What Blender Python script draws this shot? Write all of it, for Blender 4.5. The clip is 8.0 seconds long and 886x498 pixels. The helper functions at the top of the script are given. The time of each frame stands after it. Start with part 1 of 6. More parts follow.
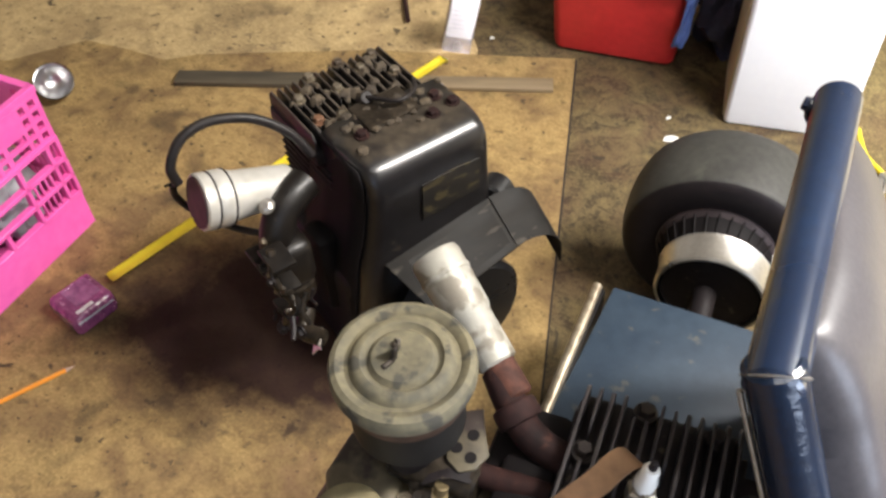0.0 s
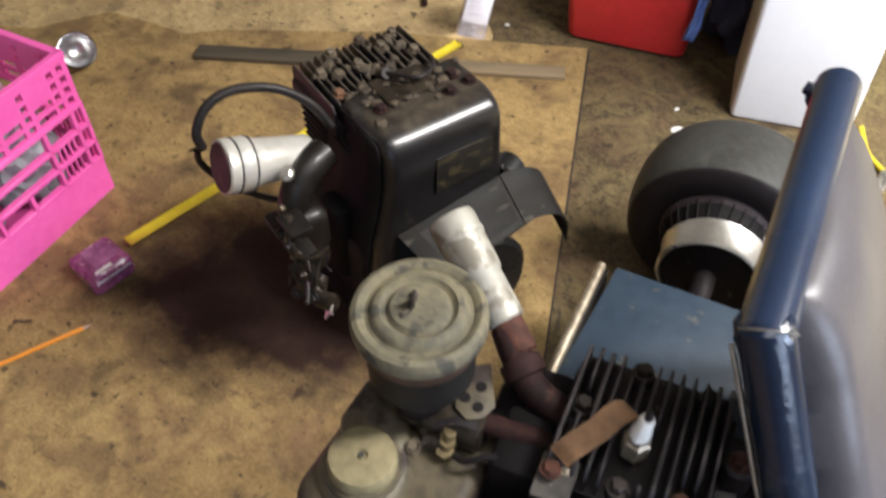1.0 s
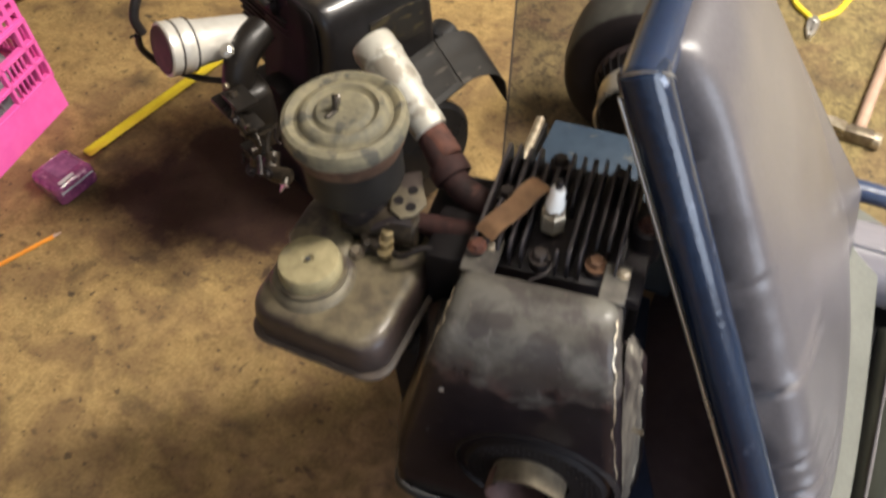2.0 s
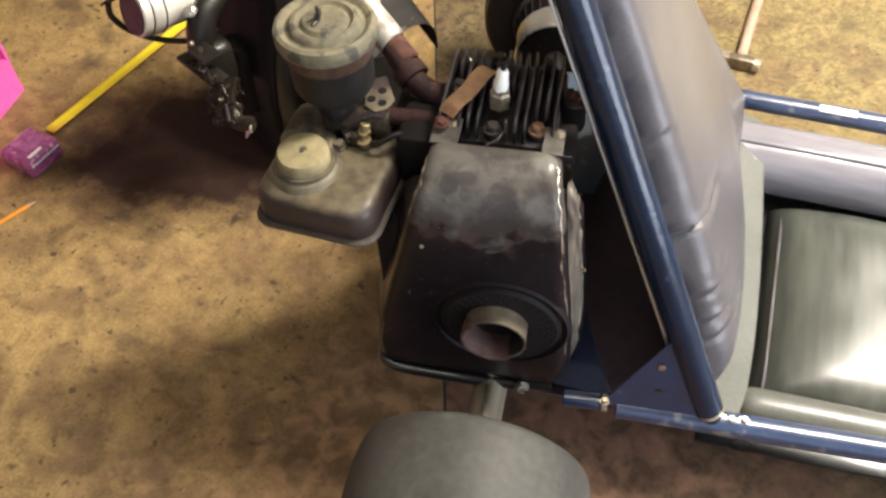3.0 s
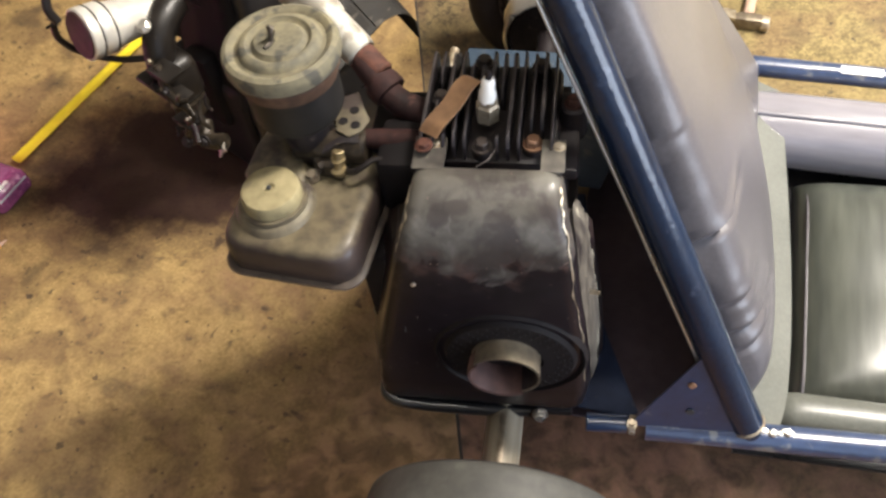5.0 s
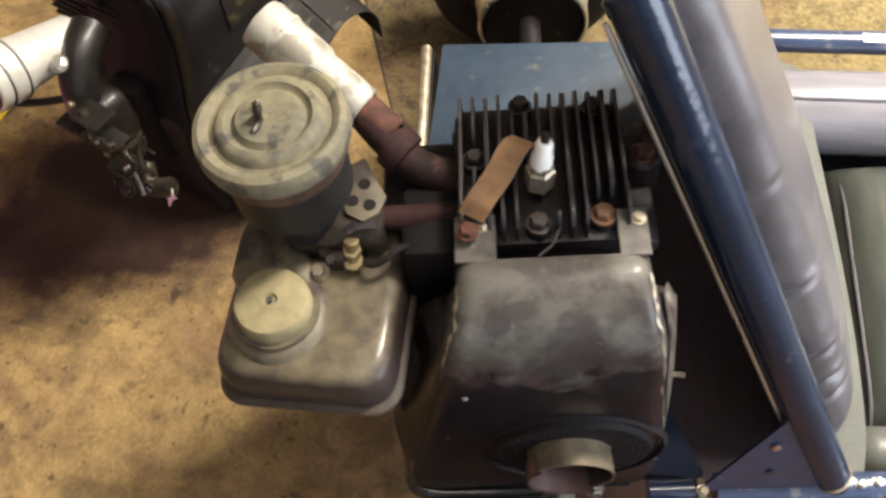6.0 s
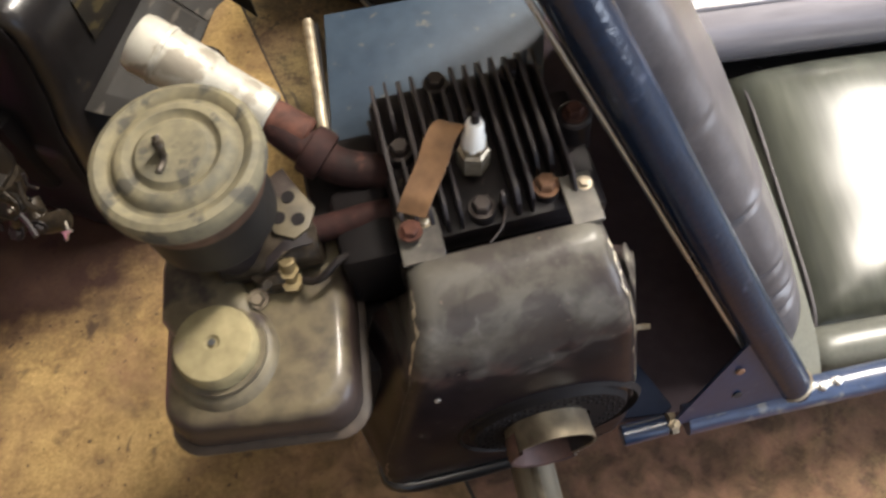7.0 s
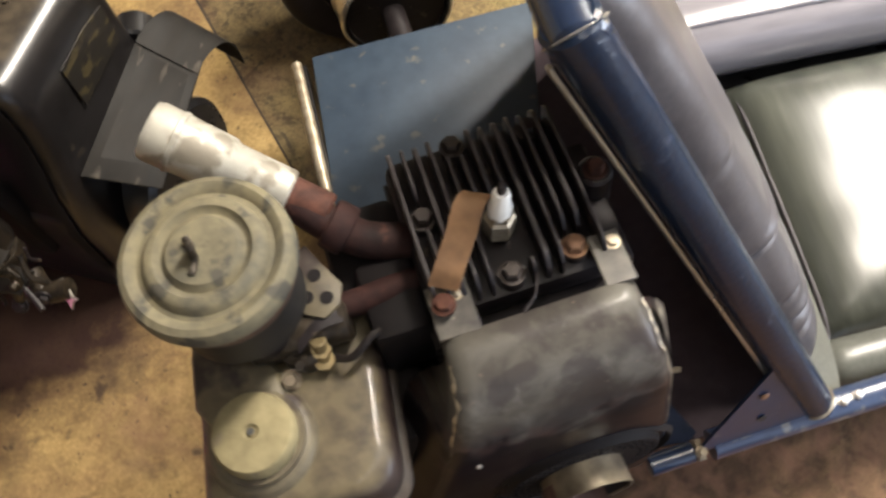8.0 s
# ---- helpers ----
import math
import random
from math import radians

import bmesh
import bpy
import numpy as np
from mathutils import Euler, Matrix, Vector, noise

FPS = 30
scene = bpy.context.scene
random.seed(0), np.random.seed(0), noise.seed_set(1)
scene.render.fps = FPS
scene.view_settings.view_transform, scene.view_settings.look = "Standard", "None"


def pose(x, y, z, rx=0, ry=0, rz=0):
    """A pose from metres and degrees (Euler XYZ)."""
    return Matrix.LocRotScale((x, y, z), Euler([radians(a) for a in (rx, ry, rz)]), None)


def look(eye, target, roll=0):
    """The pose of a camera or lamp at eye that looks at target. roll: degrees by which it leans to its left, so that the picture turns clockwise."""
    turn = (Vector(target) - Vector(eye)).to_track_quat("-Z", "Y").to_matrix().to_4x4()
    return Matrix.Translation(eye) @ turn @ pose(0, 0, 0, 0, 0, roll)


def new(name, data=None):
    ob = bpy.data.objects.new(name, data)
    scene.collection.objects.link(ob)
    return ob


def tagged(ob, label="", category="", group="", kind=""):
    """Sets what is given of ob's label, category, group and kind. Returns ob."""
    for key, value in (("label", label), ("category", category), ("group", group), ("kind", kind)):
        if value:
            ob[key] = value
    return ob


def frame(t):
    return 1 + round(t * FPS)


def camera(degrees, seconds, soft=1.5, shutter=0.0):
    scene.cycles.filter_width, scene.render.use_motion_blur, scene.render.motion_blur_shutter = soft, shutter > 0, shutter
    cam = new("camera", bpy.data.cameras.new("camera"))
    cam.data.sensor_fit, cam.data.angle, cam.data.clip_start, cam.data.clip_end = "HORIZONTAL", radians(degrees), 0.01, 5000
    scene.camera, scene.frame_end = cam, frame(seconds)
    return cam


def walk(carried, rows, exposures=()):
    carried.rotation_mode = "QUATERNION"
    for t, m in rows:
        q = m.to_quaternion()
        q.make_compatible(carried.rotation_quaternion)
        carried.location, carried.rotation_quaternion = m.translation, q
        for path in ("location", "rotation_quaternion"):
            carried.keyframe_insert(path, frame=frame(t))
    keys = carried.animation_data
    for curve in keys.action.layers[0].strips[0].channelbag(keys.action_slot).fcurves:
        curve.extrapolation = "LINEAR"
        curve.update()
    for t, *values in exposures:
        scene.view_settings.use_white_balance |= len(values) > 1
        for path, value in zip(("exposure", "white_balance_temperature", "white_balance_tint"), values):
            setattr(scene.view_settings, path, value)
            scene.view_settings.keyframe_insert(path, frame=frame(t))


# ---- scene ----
cam = camera(53.9, 8.0, soft=2.6, shutter=0.5)
PATH = [
    (0, (-0.276, -0.229, 1.155), (-0.961, 0.93, -0.324), -3.0),
    (0.5, (-0.277, -0.254, 1.172), (-0.998, 0.927, -0.272), -2.0),
    (1, (-0.262, -0.277, 1.171), (-0.945, 0.867, -0.321), -0.9),
    (1.5, (-0.207, -0.312, 1.153), (-0.811, 0.808, -0.39), -2.4),
    (2, (-0.16, -0.373, 1.14), (-0.761, 0.7, -0.437), -5.4),
    (2.2, (-0.146, -0.411, 1.145), (-0.734, 0.657, -0.441), -7.1),
    (3.3, (-0.126, -0.634, 1.215), (-0.537, 0.576, -0.323), -2.3),
    (3.5, (-0.141, -0.644, 1.223), (-0.577, 0.614, -0.269), -2.7),
    (4, (-0.176, -0.636, 1.237), (-0.709, 0.66, -0.189), -3.2),
    (4.5, (-0.164, -0.584, 1.191), (-0.648, 0.607, -0.341), -6.5),
    (5, (-0.147, -0.47, 1.151), (-0.592, 0.614, -0.47), -9.9),
    (5.2, (-0.149, -0.42, 1.14), (-0.593, 0.621, -0.509), -9.6),
    (6.3, (-0.339, -0.267, 1.081), (-0.496, 0.711, -0.657), -8.5),
    (6.5, (-0.349, -0.258, 1.082), (-0.444, 0.685, -0.679), -8.0),
    (7, (-0.321, -0.236, 1.074), (-0.375, 0.655, -0.715), -10.4),
    (7.5, (-0.292, -0.203, 1.088), (-0.36, 0.686, -0.703), -9.9),
    (8, (-0.348, -0.184, 1.095), (-0.355, 0.694, -0.702), -12.0),
]
walk(cam, [(t, look(eye, target, roll)) for t, eye, target, roll in PATH], exposures=[(0.0, -0.04, 6050, 10), (1.0, -0.27, 5850, 10), (1.6, -0.31, 6050, 10), (2.2, 0.05, 6450, 10), (3.4, 0.25, 6500, 10), (5.0, 0.28, 6350, 10), (6.5, 0.20, 6500, 10), (7.2, 0.09, 6400, 10), (8.0, 0.02, 6500, 10)])

# ---- light ----
world = bpy.data.worlds.new("garage_air")
scene.world = world
world.use_nodes = True
wn, wl = world.node_tree.nodes, world.node_tree.links
sky = wn.new("ShaderNodeTexSky")
sky.sky_type, sky.sun_disc = "NISHITA", False
sky.sun_elevation, sky.sun_rotation = radians(35), radians(60)
wl.new(sky.outputs[0], wn["Background"].inputs[0])
wn["Background"].inputs[1].default_value = 0.1


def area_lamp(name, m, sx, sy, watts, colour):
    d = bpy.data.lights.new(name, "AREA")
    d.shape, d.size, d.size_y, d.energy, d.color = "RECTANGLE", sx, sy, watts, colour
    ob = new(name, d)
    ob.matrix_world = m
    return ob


area_lamp("tube_light", pose(0.84, 0.82, 2.36, 0, 0, -48), 0.16, 1.2, 150, (1.0, 0.91, 0.79))
area_lamp("tube_light_far", pose(1.35, 1.75, 2.36, 0, 0, -48), 0.16, 1.2, 108, (1.0, 0.93, 0.83))
# added near fill to brighten the engine head, an unseen lamp
area_lamp("fill_light_near", pose(-0.12, -0.28, 2.36, 0, 0, -48), 0.16, 1.2, 9, (1.0, 0.92, 0.82))
area_lamp("garage_door_light", look((2.76, -1.04, 1.03), (0.0, -0.9, 1.03)), 1.8, 2.04, 115, (0.80, 0.87, 1.0))
# added cool fill from the south, unseen, lifting the dark fronts
area_lamp("south_fill_light", look((0.7, -2.55, 1.15), (0.0, 0.8, 0.5)), 2.5, 1.9, 11, (0.84, 0.85, 1.0))

# ---- materials ----


def mat(name, c1, c2=None, rough=0.5, metal=0.0, fine=60.0, coarse=8.0, bump=0.15, spots=None, spot_scale=20.0, spot_cut=0.62, coat=0.0, rough_var=0.15, stretch=None, rand=0.0, glass=0.0, spec=0.5, coat_rough=0.11, coat_bump=False):
    m = bpy.data.materials.new(name)
    m.use_nodes = True
    n, l = m.node_tree.nodes, m.node_tree.links
    b = n["Principled BSDF"]
    tc = n.new("ShaderNodeTexCoord")
    mp = n.new("ShaderNodeMapping")
    l.new(tc.outputs["Object"], mp.inputs[0])
    if stretch:
        mp.inputs["Scale"].default_value = stretch
    fi, co = n.new("ShaderNodeTexNoise"), n.new("ShaderNodeTexNoise")
    for t, sc, det in ((fi, fine, 6.0), (co, coarse, 5.0)):
        t.inputs["Scale"].default_value, t.inputs["Detail"].default_value = sc, det
        l.new(mp.outputs[0], t.inputs["Vector"])
    c2 = c2 or tuple(v * 0.6 for v in c1)
    add = n.new("ShaderNodeMath")
    add.operation = "MULTIPLY_ADD"
    add.inputs[1].default_value = 0.45
    l.new(fi.outputs["Fac"], add.inputs[0])
    half = n.new("ShaderNodeMath")
    half.operation = "MULTIPLY"
    half.inputs[1].default_value = 0.55
    l.new(co.outputs["Fac"], half.inputs[0])
    l.new(half.outputs[0], add.inputs[2])
    ramp = n.new("ShaderNodeValToRGB")
    e = ramp.color_ramp.elements
    e[0].position, e[1].position = 0.36, 0.64
    e[0].color, e[1].color = (*c2, 1), (*c1, 1)
    l.new(add.outputs[0], ramp.inputs[0])
    col = ramp.outputs[0]
    if spots:
        sp = n.new("ShaderNodeTexNoise")
        sp.inputs["Scale"].default_value, sp.inputs["Detail"].default_value = spot_scale, 4.0
        l.new(mp.outputs[0], sp.inputs["Vector"])
        r2 = n.new("ShaderNodeValToRGB")
        r2.color_ramp.elements[0].position, r2.color_ramp.elements[1].position = spot_cut, spot_cut + 0.07
        l.new(sp.outputs["Fac"], r2.inputs[0])
        mx = n.new("ShaderNodeMix")
        mx.data_type = "RGBA"
        l.new(r2.outputs[0], mx.inputs[0])
        l.new(col, mx.inputs[6])
        mx.inputs[7].default_value = (*spots, 1)
        col = mx.outputs[2]
    if rand:
        oi, hs = n.new("ShaderNodeObjectInfo"), n.new("ShaderNodeHueSaturation")
        ma = n.new("ShaderNodeMath")
        ma.operation = "MULTIPLY_ADD"
        ma.inputs[1].default_value, ma.inputs[2].default_value = rand, 1 - rand / 2
        l.new(oi.outputs["Random"], ma.inputs[0])
        l.new(ma.outputs[0], hs.inputs["Value"])
        l.new(col, hs.inputs["Color"])
        col = hs.outputs[0]
    l.new(col, b.inputs["Base Color"])
    rr = n.new("ShaderNodeMath")
    rr.operation, rr.use_clamp = "MULTIPLY_ADD", True
    rr.inputs[1].default_value, rr.inputs[2].default_value = rough_var * 2, rough - rough_var
    l.new(co.outputs["Fac"], rr.inputs[0])
    l.new(rr.outputs[0], b.inputs["Roughness"])
    b.inputs["Metallic"].default_value = metal
    b.inputs["Specular IOR Level"].default_value = spec
    b.inputs["Coat Weight"].default_value = coat
    b.inputs["Coat Roughness"].default_value = coat_rough
    if glass:
        b.inputs["Transmission Weight"].default_value = glass
    if bump:
        bu = n.new("ShaderNodeBump")
        bu.inputs["Strength"].default_value, bu.inputs["Distance"].default_value = bump, 0.002
        l.new(add.outputs[0], bu.inputs["Height"])
        l.new(bu.outputs[0], b.inputs["Normal"])
        if coat_bump:
            l.new(bu.outputs[0], b.inputs["Coat Normal"])
    return m


def floor_mat(name, light, dark, stain, grain, swirl, red_brown, spill_shadow=False, detail=8.0, dirty=0.35):
    """Worn sheet flooring: grain, large blotches, oil spots and fine specks."""
    m = bpy.data.materials.new(name)
    m.use_nodes = True
    n, l = m.node_tree.nodes, m.node_tree.links
    b = n["Principled BSDF"]
    tc = n.new("ShaderNodeTexCoord")

    def tex(scale, detail, distort=0.0, lo=0.4, hi=0.6):
        t, r = n.new("ShaderNodeTexNoise"), n.new("ShaderNodeMapRange")
        t.inputs["Scale"].default_value, t.inputs["Detail"].default_value, t.inputs["Distortion"].default_value = scale, detail, distort
        l.new(tc.outputs["Object"], t.inputs["Vector"])
        r.inputs["From Min"].default_value, r.inputs["From Max"].default_value = lo, hi
        l.new(t.outputs["Fac"], r.inputs[0])
        return r.outputs[0]

    def mix(fac, a, c, amount=1.0):
        x, k = n.new("ShaderNodeMix"), n.new("ShaderNodeMath")
        x.data_type, k.operation = "RGBA", "MULTIPLY"
        k.inputs[1].default_value = amount
        l.new(fac, k.inputs[0])
        l.new(k.outputs[0], x.inputs[0])
        for sock, v in ((x.inputs[6], a), (x.inputs[7], c)):
            if isinstance(v, tuple):
                sock.default_value = (*v, 1)
            else:
                l.new(v, sock)
        return x.outputs[2]

    g = tex(grain, detail, swirl, 0.34, 0.66)
    col = mix(g, dark, light)
    col = mix(tex(4.0, 6.0, 0.3, 0.47, 0.68), col, tuple(v * 0.55 for v in light), 0.8)
    col = mix(tex(150.0, 4.0, 0.0, 0.42, 0.66), col, tuple(min(1, v * 1.25) for v in light), 0.5)
    col = mix(tex(260.0, 3.0, 0.0, 0.52, 0.66), col, dark, 0.55)
    col = mix(tex(9.0, 9.0, 0.6, 0.46, 0.62), col, red_brown, dirty)
    col = mix(tex(13.0, 6.0, 0.3, 0.55, 0.76), col, stain, 0.7)
    col = mix(tex(34.0, 4.0, 0.2, 0.62, 0.76), col, stain, 0.75)
    col = mix(tex(95.0, 2.0, 0.0, 0.69, 0.73), col, stain, 0.7)
    col = mix(tex(52.0, 3.0, 0.3, 0.66, 0.70), col, stain, 0.75)
    col = mix(tex(19.0, 3.0, 0.5, 0.69, 0.73), col, stain, 0.85)
    # ragged zone of mottled brown round the kart, fading outwards
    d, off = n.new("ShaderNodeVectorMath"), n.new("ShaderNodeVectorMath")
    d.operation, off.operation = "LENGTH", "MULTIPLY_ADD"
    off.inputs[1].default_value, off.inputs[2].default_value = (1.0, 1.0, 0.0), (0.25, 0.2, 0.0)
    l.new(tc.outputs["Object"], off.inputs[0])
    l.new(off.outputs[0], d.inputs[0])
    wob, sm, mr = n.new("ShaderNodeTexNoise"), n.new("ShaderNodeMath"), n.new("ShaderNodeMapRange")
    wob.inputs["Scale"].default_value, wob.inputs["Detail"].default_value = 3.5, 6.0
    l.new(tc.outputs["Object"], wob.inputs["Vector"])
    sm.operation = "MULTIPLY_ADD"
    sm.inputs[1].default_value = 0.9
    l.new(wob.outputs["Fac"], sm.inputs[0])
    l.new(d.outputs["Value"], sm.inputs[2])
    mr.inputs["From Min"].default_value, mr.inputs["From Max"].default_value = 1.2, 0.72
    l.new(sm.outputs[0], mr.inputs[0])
    mottled = mix(tex(26.0, 7.0, 0.5, 0.40, 0.62), tuple(v * 0.75 for v in red_brown), tuple(v * 2.3 for v in red_brown))
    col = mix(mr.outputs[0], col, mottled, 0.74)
    if spill_shadow:
        # ragged oil spill beside the loose engine, with the engine's shadow painted in
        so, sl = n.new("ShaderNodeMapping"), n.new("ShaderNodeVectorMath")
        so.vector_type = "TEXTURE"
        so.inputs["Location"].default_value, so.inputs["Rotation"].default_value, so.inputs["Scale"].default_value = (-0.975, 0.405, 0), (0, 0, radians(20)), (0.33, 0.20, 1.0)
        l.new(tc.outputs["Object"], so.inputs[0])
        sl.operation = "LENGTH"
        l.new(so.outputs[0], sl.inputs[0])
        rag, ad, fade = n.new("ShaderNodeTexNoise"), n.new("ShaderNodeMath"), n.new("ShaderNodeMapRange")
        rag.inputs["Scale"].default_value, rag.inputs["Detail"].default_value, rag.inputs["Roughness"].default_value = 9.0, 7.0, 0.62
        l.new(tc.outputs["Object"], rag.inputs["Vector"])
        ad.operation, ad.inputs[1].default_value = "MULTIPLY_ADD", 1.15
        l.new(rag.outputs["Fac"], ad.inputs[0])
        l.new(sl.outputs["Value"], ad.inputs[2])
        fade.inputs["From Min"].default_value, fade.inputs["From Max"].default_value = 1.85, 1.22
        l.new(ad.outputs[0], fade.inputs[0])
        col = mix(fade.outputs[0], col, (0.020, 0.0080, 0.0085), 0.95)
    l.new(col, b.inputs["Base Color"])
    b.inputs["Roughness"].default_value = 0.72
    b.inputs["Specular IOR Level"].default_value = 0.2
    l.new(tex(7.0, 4.0, 0.0, -0.8, 0.9), b.inputs["Roughness"])
    bu = n.new("ShaderNodeBump")
    bu.inputs["Strength"].default_value, bu.inputs["Distance"].default_value = 0.4, 0.0015
    l.new(g, bu.inputs["Height"])
    l.new(bu.outputs[0], b.inputs["Normal"])
    return m


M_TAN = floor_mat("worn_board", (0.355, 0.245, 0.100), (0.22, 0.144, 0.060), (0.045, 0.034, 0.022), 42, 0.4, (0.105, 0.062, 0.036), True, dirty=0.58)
M_PLY_FAIR = floor_mat("paler_plywood", (0.215, 0.165, 0.072), (0.085, 0.065, 0.030), (0.04, 0.032, 0.022), 30, 1.4, (0.10, 0.050, 0.034))
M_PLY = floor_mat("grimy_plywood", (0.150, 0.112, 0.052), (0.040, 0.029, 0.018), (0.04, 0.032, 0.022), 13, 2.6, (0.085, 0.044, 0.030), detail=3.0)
# lighter copy of the tan board; evener light put into its colour
M_TAN_FAR = floor_mat("bright_tan_board", (0.50, 0.37, 0.185), (0.37, 0.27, 0.13), (0.06, 0.045, 0.03), 42, 0.4, (0.105, 0.062, 0.036))
M_PALE = mat("pale_cream_surface", (0.50, 0.44, 0.29), (0.40, 0.34, 0.22), 0.7)
M_BLUE = mat("blue_gloss_paint", (0.011, 0.025, 0.062), (0.007, 0.016, 0.042), 0.28, coat=1.0, coat_bump=True, fine=110, coarse=6, bump=0.10, rough_var=0.06, spots=(0.024, 0.030, 0.044), spot_scale=30, spot_cut=0.64)
M_BLUE_DUSTY = mat("dusty_blue_paint", (0.029, 0.047, 0.071), (0.016, 0.029, 0.050), 0.55, fine=60, coarse=9, spots=(0.075, 0.078, 0.074), spot_scale=34, spot_cut=0.63, rough_var=0.1)
M_PLATE_BLUE = mat("matt_navy_paint", (0.014, 0.023, 0.052), (0.007, 0.012, 0.030), 0.75, fine=60, coarse=14, bump=0.2, spots=(0.04, 0.042, 0.045), spot_scale=40, spot_cut=0.65, spec=0.2)
M_RAIL = mat("scuffed_blue_paint", (0.024, 0.043, 0.100), (0.012, 0.024, 0.060), 0.34, coat=1.0, coat_rough=0.18, coat_bump=True, fine=90, coarse=14, bump=0.35, rough_var=0.1, spots=(0.13, 0.135, 0.14), spot_scale=38, spot_cut=0.60)
M_TUBE = mat("deep_blue_gloss_paint", (0.004, 0.0125, 0.033), (0.0024, 0.007, 0.020), 0.55, coat=0.75, coat_rough=0.08, coat_bump=True, fine=170, coarse=14, bump=0.5, rough_var=0.06, spots=(0.03, 0.04, 0.07), spot_scale=30, spot_cut=0.66, spec=0.1)
M_GUSSET = mat("plain_blue_paint", (0.012, 0.027, 0.070), (0.007, 0.017, 0.045), 0.36, coat=0.5, coat_rough=0.2, fine=110, coarse=14, bump=0.15, spots=(0.05, 0.062, 0.09), spot_scale=50, spot_cut=0.66)
M_NAVY = mat("dark_navy_gloss_paint", (0.008, 0.014, 0.038), (0.006, 0.010, 0.027), 0.3, coat=0.5, fine=110, coarse=6, bump=0.05, rough_var=0.06, spec=0.3)
M_BLACK = mat("black_gloss_paint", (0.012, 0.012, 0.013), (0.006, 0.006, 0.007), 0.3, coat=0.4, fine=80, coarse=10, bump=0.12, spots=(0.05, 0.04, 0.032), spot_scale=35, spot_cut=0.68)
M_SCRAPED = mat("scraped_black_paint", (0.13, 0.115, 0.092), (0.018, 0.014, 0.014), 0.5, fine=120, coarse=30, bump=0.4, spots=(0.24, 0.22, 0.17), spot_scale=60, spot_cut=0.62, stretch=(1, 1, 0.22), spec=0.3)
M_BLACK_DUST = mat("dusty_black_paint", (0.095, 0.086, 0.070), (0.025, 0.021, 0.020), 0.5, fine=90, coarse=30, bump=0.25, spots=(0.30, 0.27, 0.20), spot_scale=70, spot_cut=0.62)
M_SOOT = mat("oily_black_iron", (0.020, 0.016, 0.017), (0.008, 0.006, 0.007), 0.5, metal=0.1, fine=90, coarse=14, bump=0.4, spots=(0.07, 0.054, 0.042), spot_scale=60, spot_cut=0.66, spec=0.3)
M_GRIME = mat("grimy_carburettor_metal", (0.060, 0.046, 0.032), (0.008, 0.007, 0.006), 0.36, metal=0.45, fine=150, coarse=34, bump=0.8)
M_DUST = mat("dusty_grey_steel", (0.160, 0.140, 0.088), (0.080, 0.074, 0.055), 0.72, fine=120, coarse=26, bump=0.35, spots=(0.060, 0.056, 0.045), spot_scale=46, spot_cut=0.56, spec=0.2)
M_TANK = mat("dusty_black_tank", (0.130, 0.110, 0.069), (0.050, 0.041, 0.031), 0.5, fine=70, coarse=10, bump=0.2, spots=(0.034, 0.026, 0.023), spot_scale=17, spot_cut=0.58, spec=0.3)
M_TANKRIM = mat("scuffed_tank_seam", (0.062, 0.046, 0.035), (0.024, 0.018, 0.015), 0.5, fine=90, coarse=22, bump=0.2, spec=0.3)
M_CAP = mat("dusty_cream_cap", (0.235, 0.200, 0.110), (0.150, 0.127, 0.070), 0.7, fine=110, coarse=22, bump=0.3, spots=(0.14, 0.118, 0.075), spot_scale=50, spot_cut=0.63, spec=0.2)
M_BOWL = mat("dirty_dark_bowl", (0.011, 0.0095, 0.0085), (0.005, 0.0045, 0.004), 0.6, fine=60, coarse=12, bump=0.2, spots=(0.06, 0.042, 0.03), spot_scale=24, spot_cut=0.66, spec=0.3)
M_RUST = mat("rusted_iron", (0.036, 0.015, 0.013), (0.012, 0.006, 0.006), 0.75, fine=120, coarse=25, bump=0.5, spots=(0.065, 0.029, 0.022), spot_scale=60, spot_cut=0.62, spec=0.2)
M_RUST_LIGHT = mat("rusty_bolt_head", (0.30, 0.17, 0.10), (0.16, 0.08, 0.045), 0.6, metal=0.4, fine=140, coarse=40, bump=0.3, rand=0.5)
M_GREASY_BOLT = mat("greasy_bolt_head", (0.050, 0.039, 0.034), (0.018, 0.014, 0.014), 0.45, metal=0.3, fine=140, coarse=40, bump=0.3, rand=0.5)
M_RUST_WARM = mat("orange_brown_rust", (0.105, 0.044, 0.030), (0.034, 0.015, 0.012), 0.75, fine=120, coarse=30, bump=0.5, spec=0.2)
M_RUSTY_BAND = mat("brown_rust_film", (0.085, 0.048, 0.030), (0.022, 0.014, 0.011), 0.7, fine=90, coarse=18, bump=0.3, spec=0.2)
M_PANEL = mat("matt_black_panel", (0.060, 0.044, 0.052), (0.038, 0.027, 0.033), 0.75, fine=60, coarse=10, bump=0.15, spec=0.2)
M_PLATE = mat("matt_black_plate", (0.008, 0.006, 0.0065), (0.004, 0.003, 0.0035), 0.7, fine=60, coarse=10, bump=0.15, spec=0.2)
M_ELBOW = mat("greasy_brown_iron", (0.010, 0.0075, 0.0055), (0.004, 0.003, 0.0026), 0.46, coat=0.12, coat_rough=0.16, coat_bump=True, fine=60, coarse=26, bump=0.7, spots=(0.04, 0.03, 0.02), spot_scale=45, spot_cut=0.66, spec=0.4)
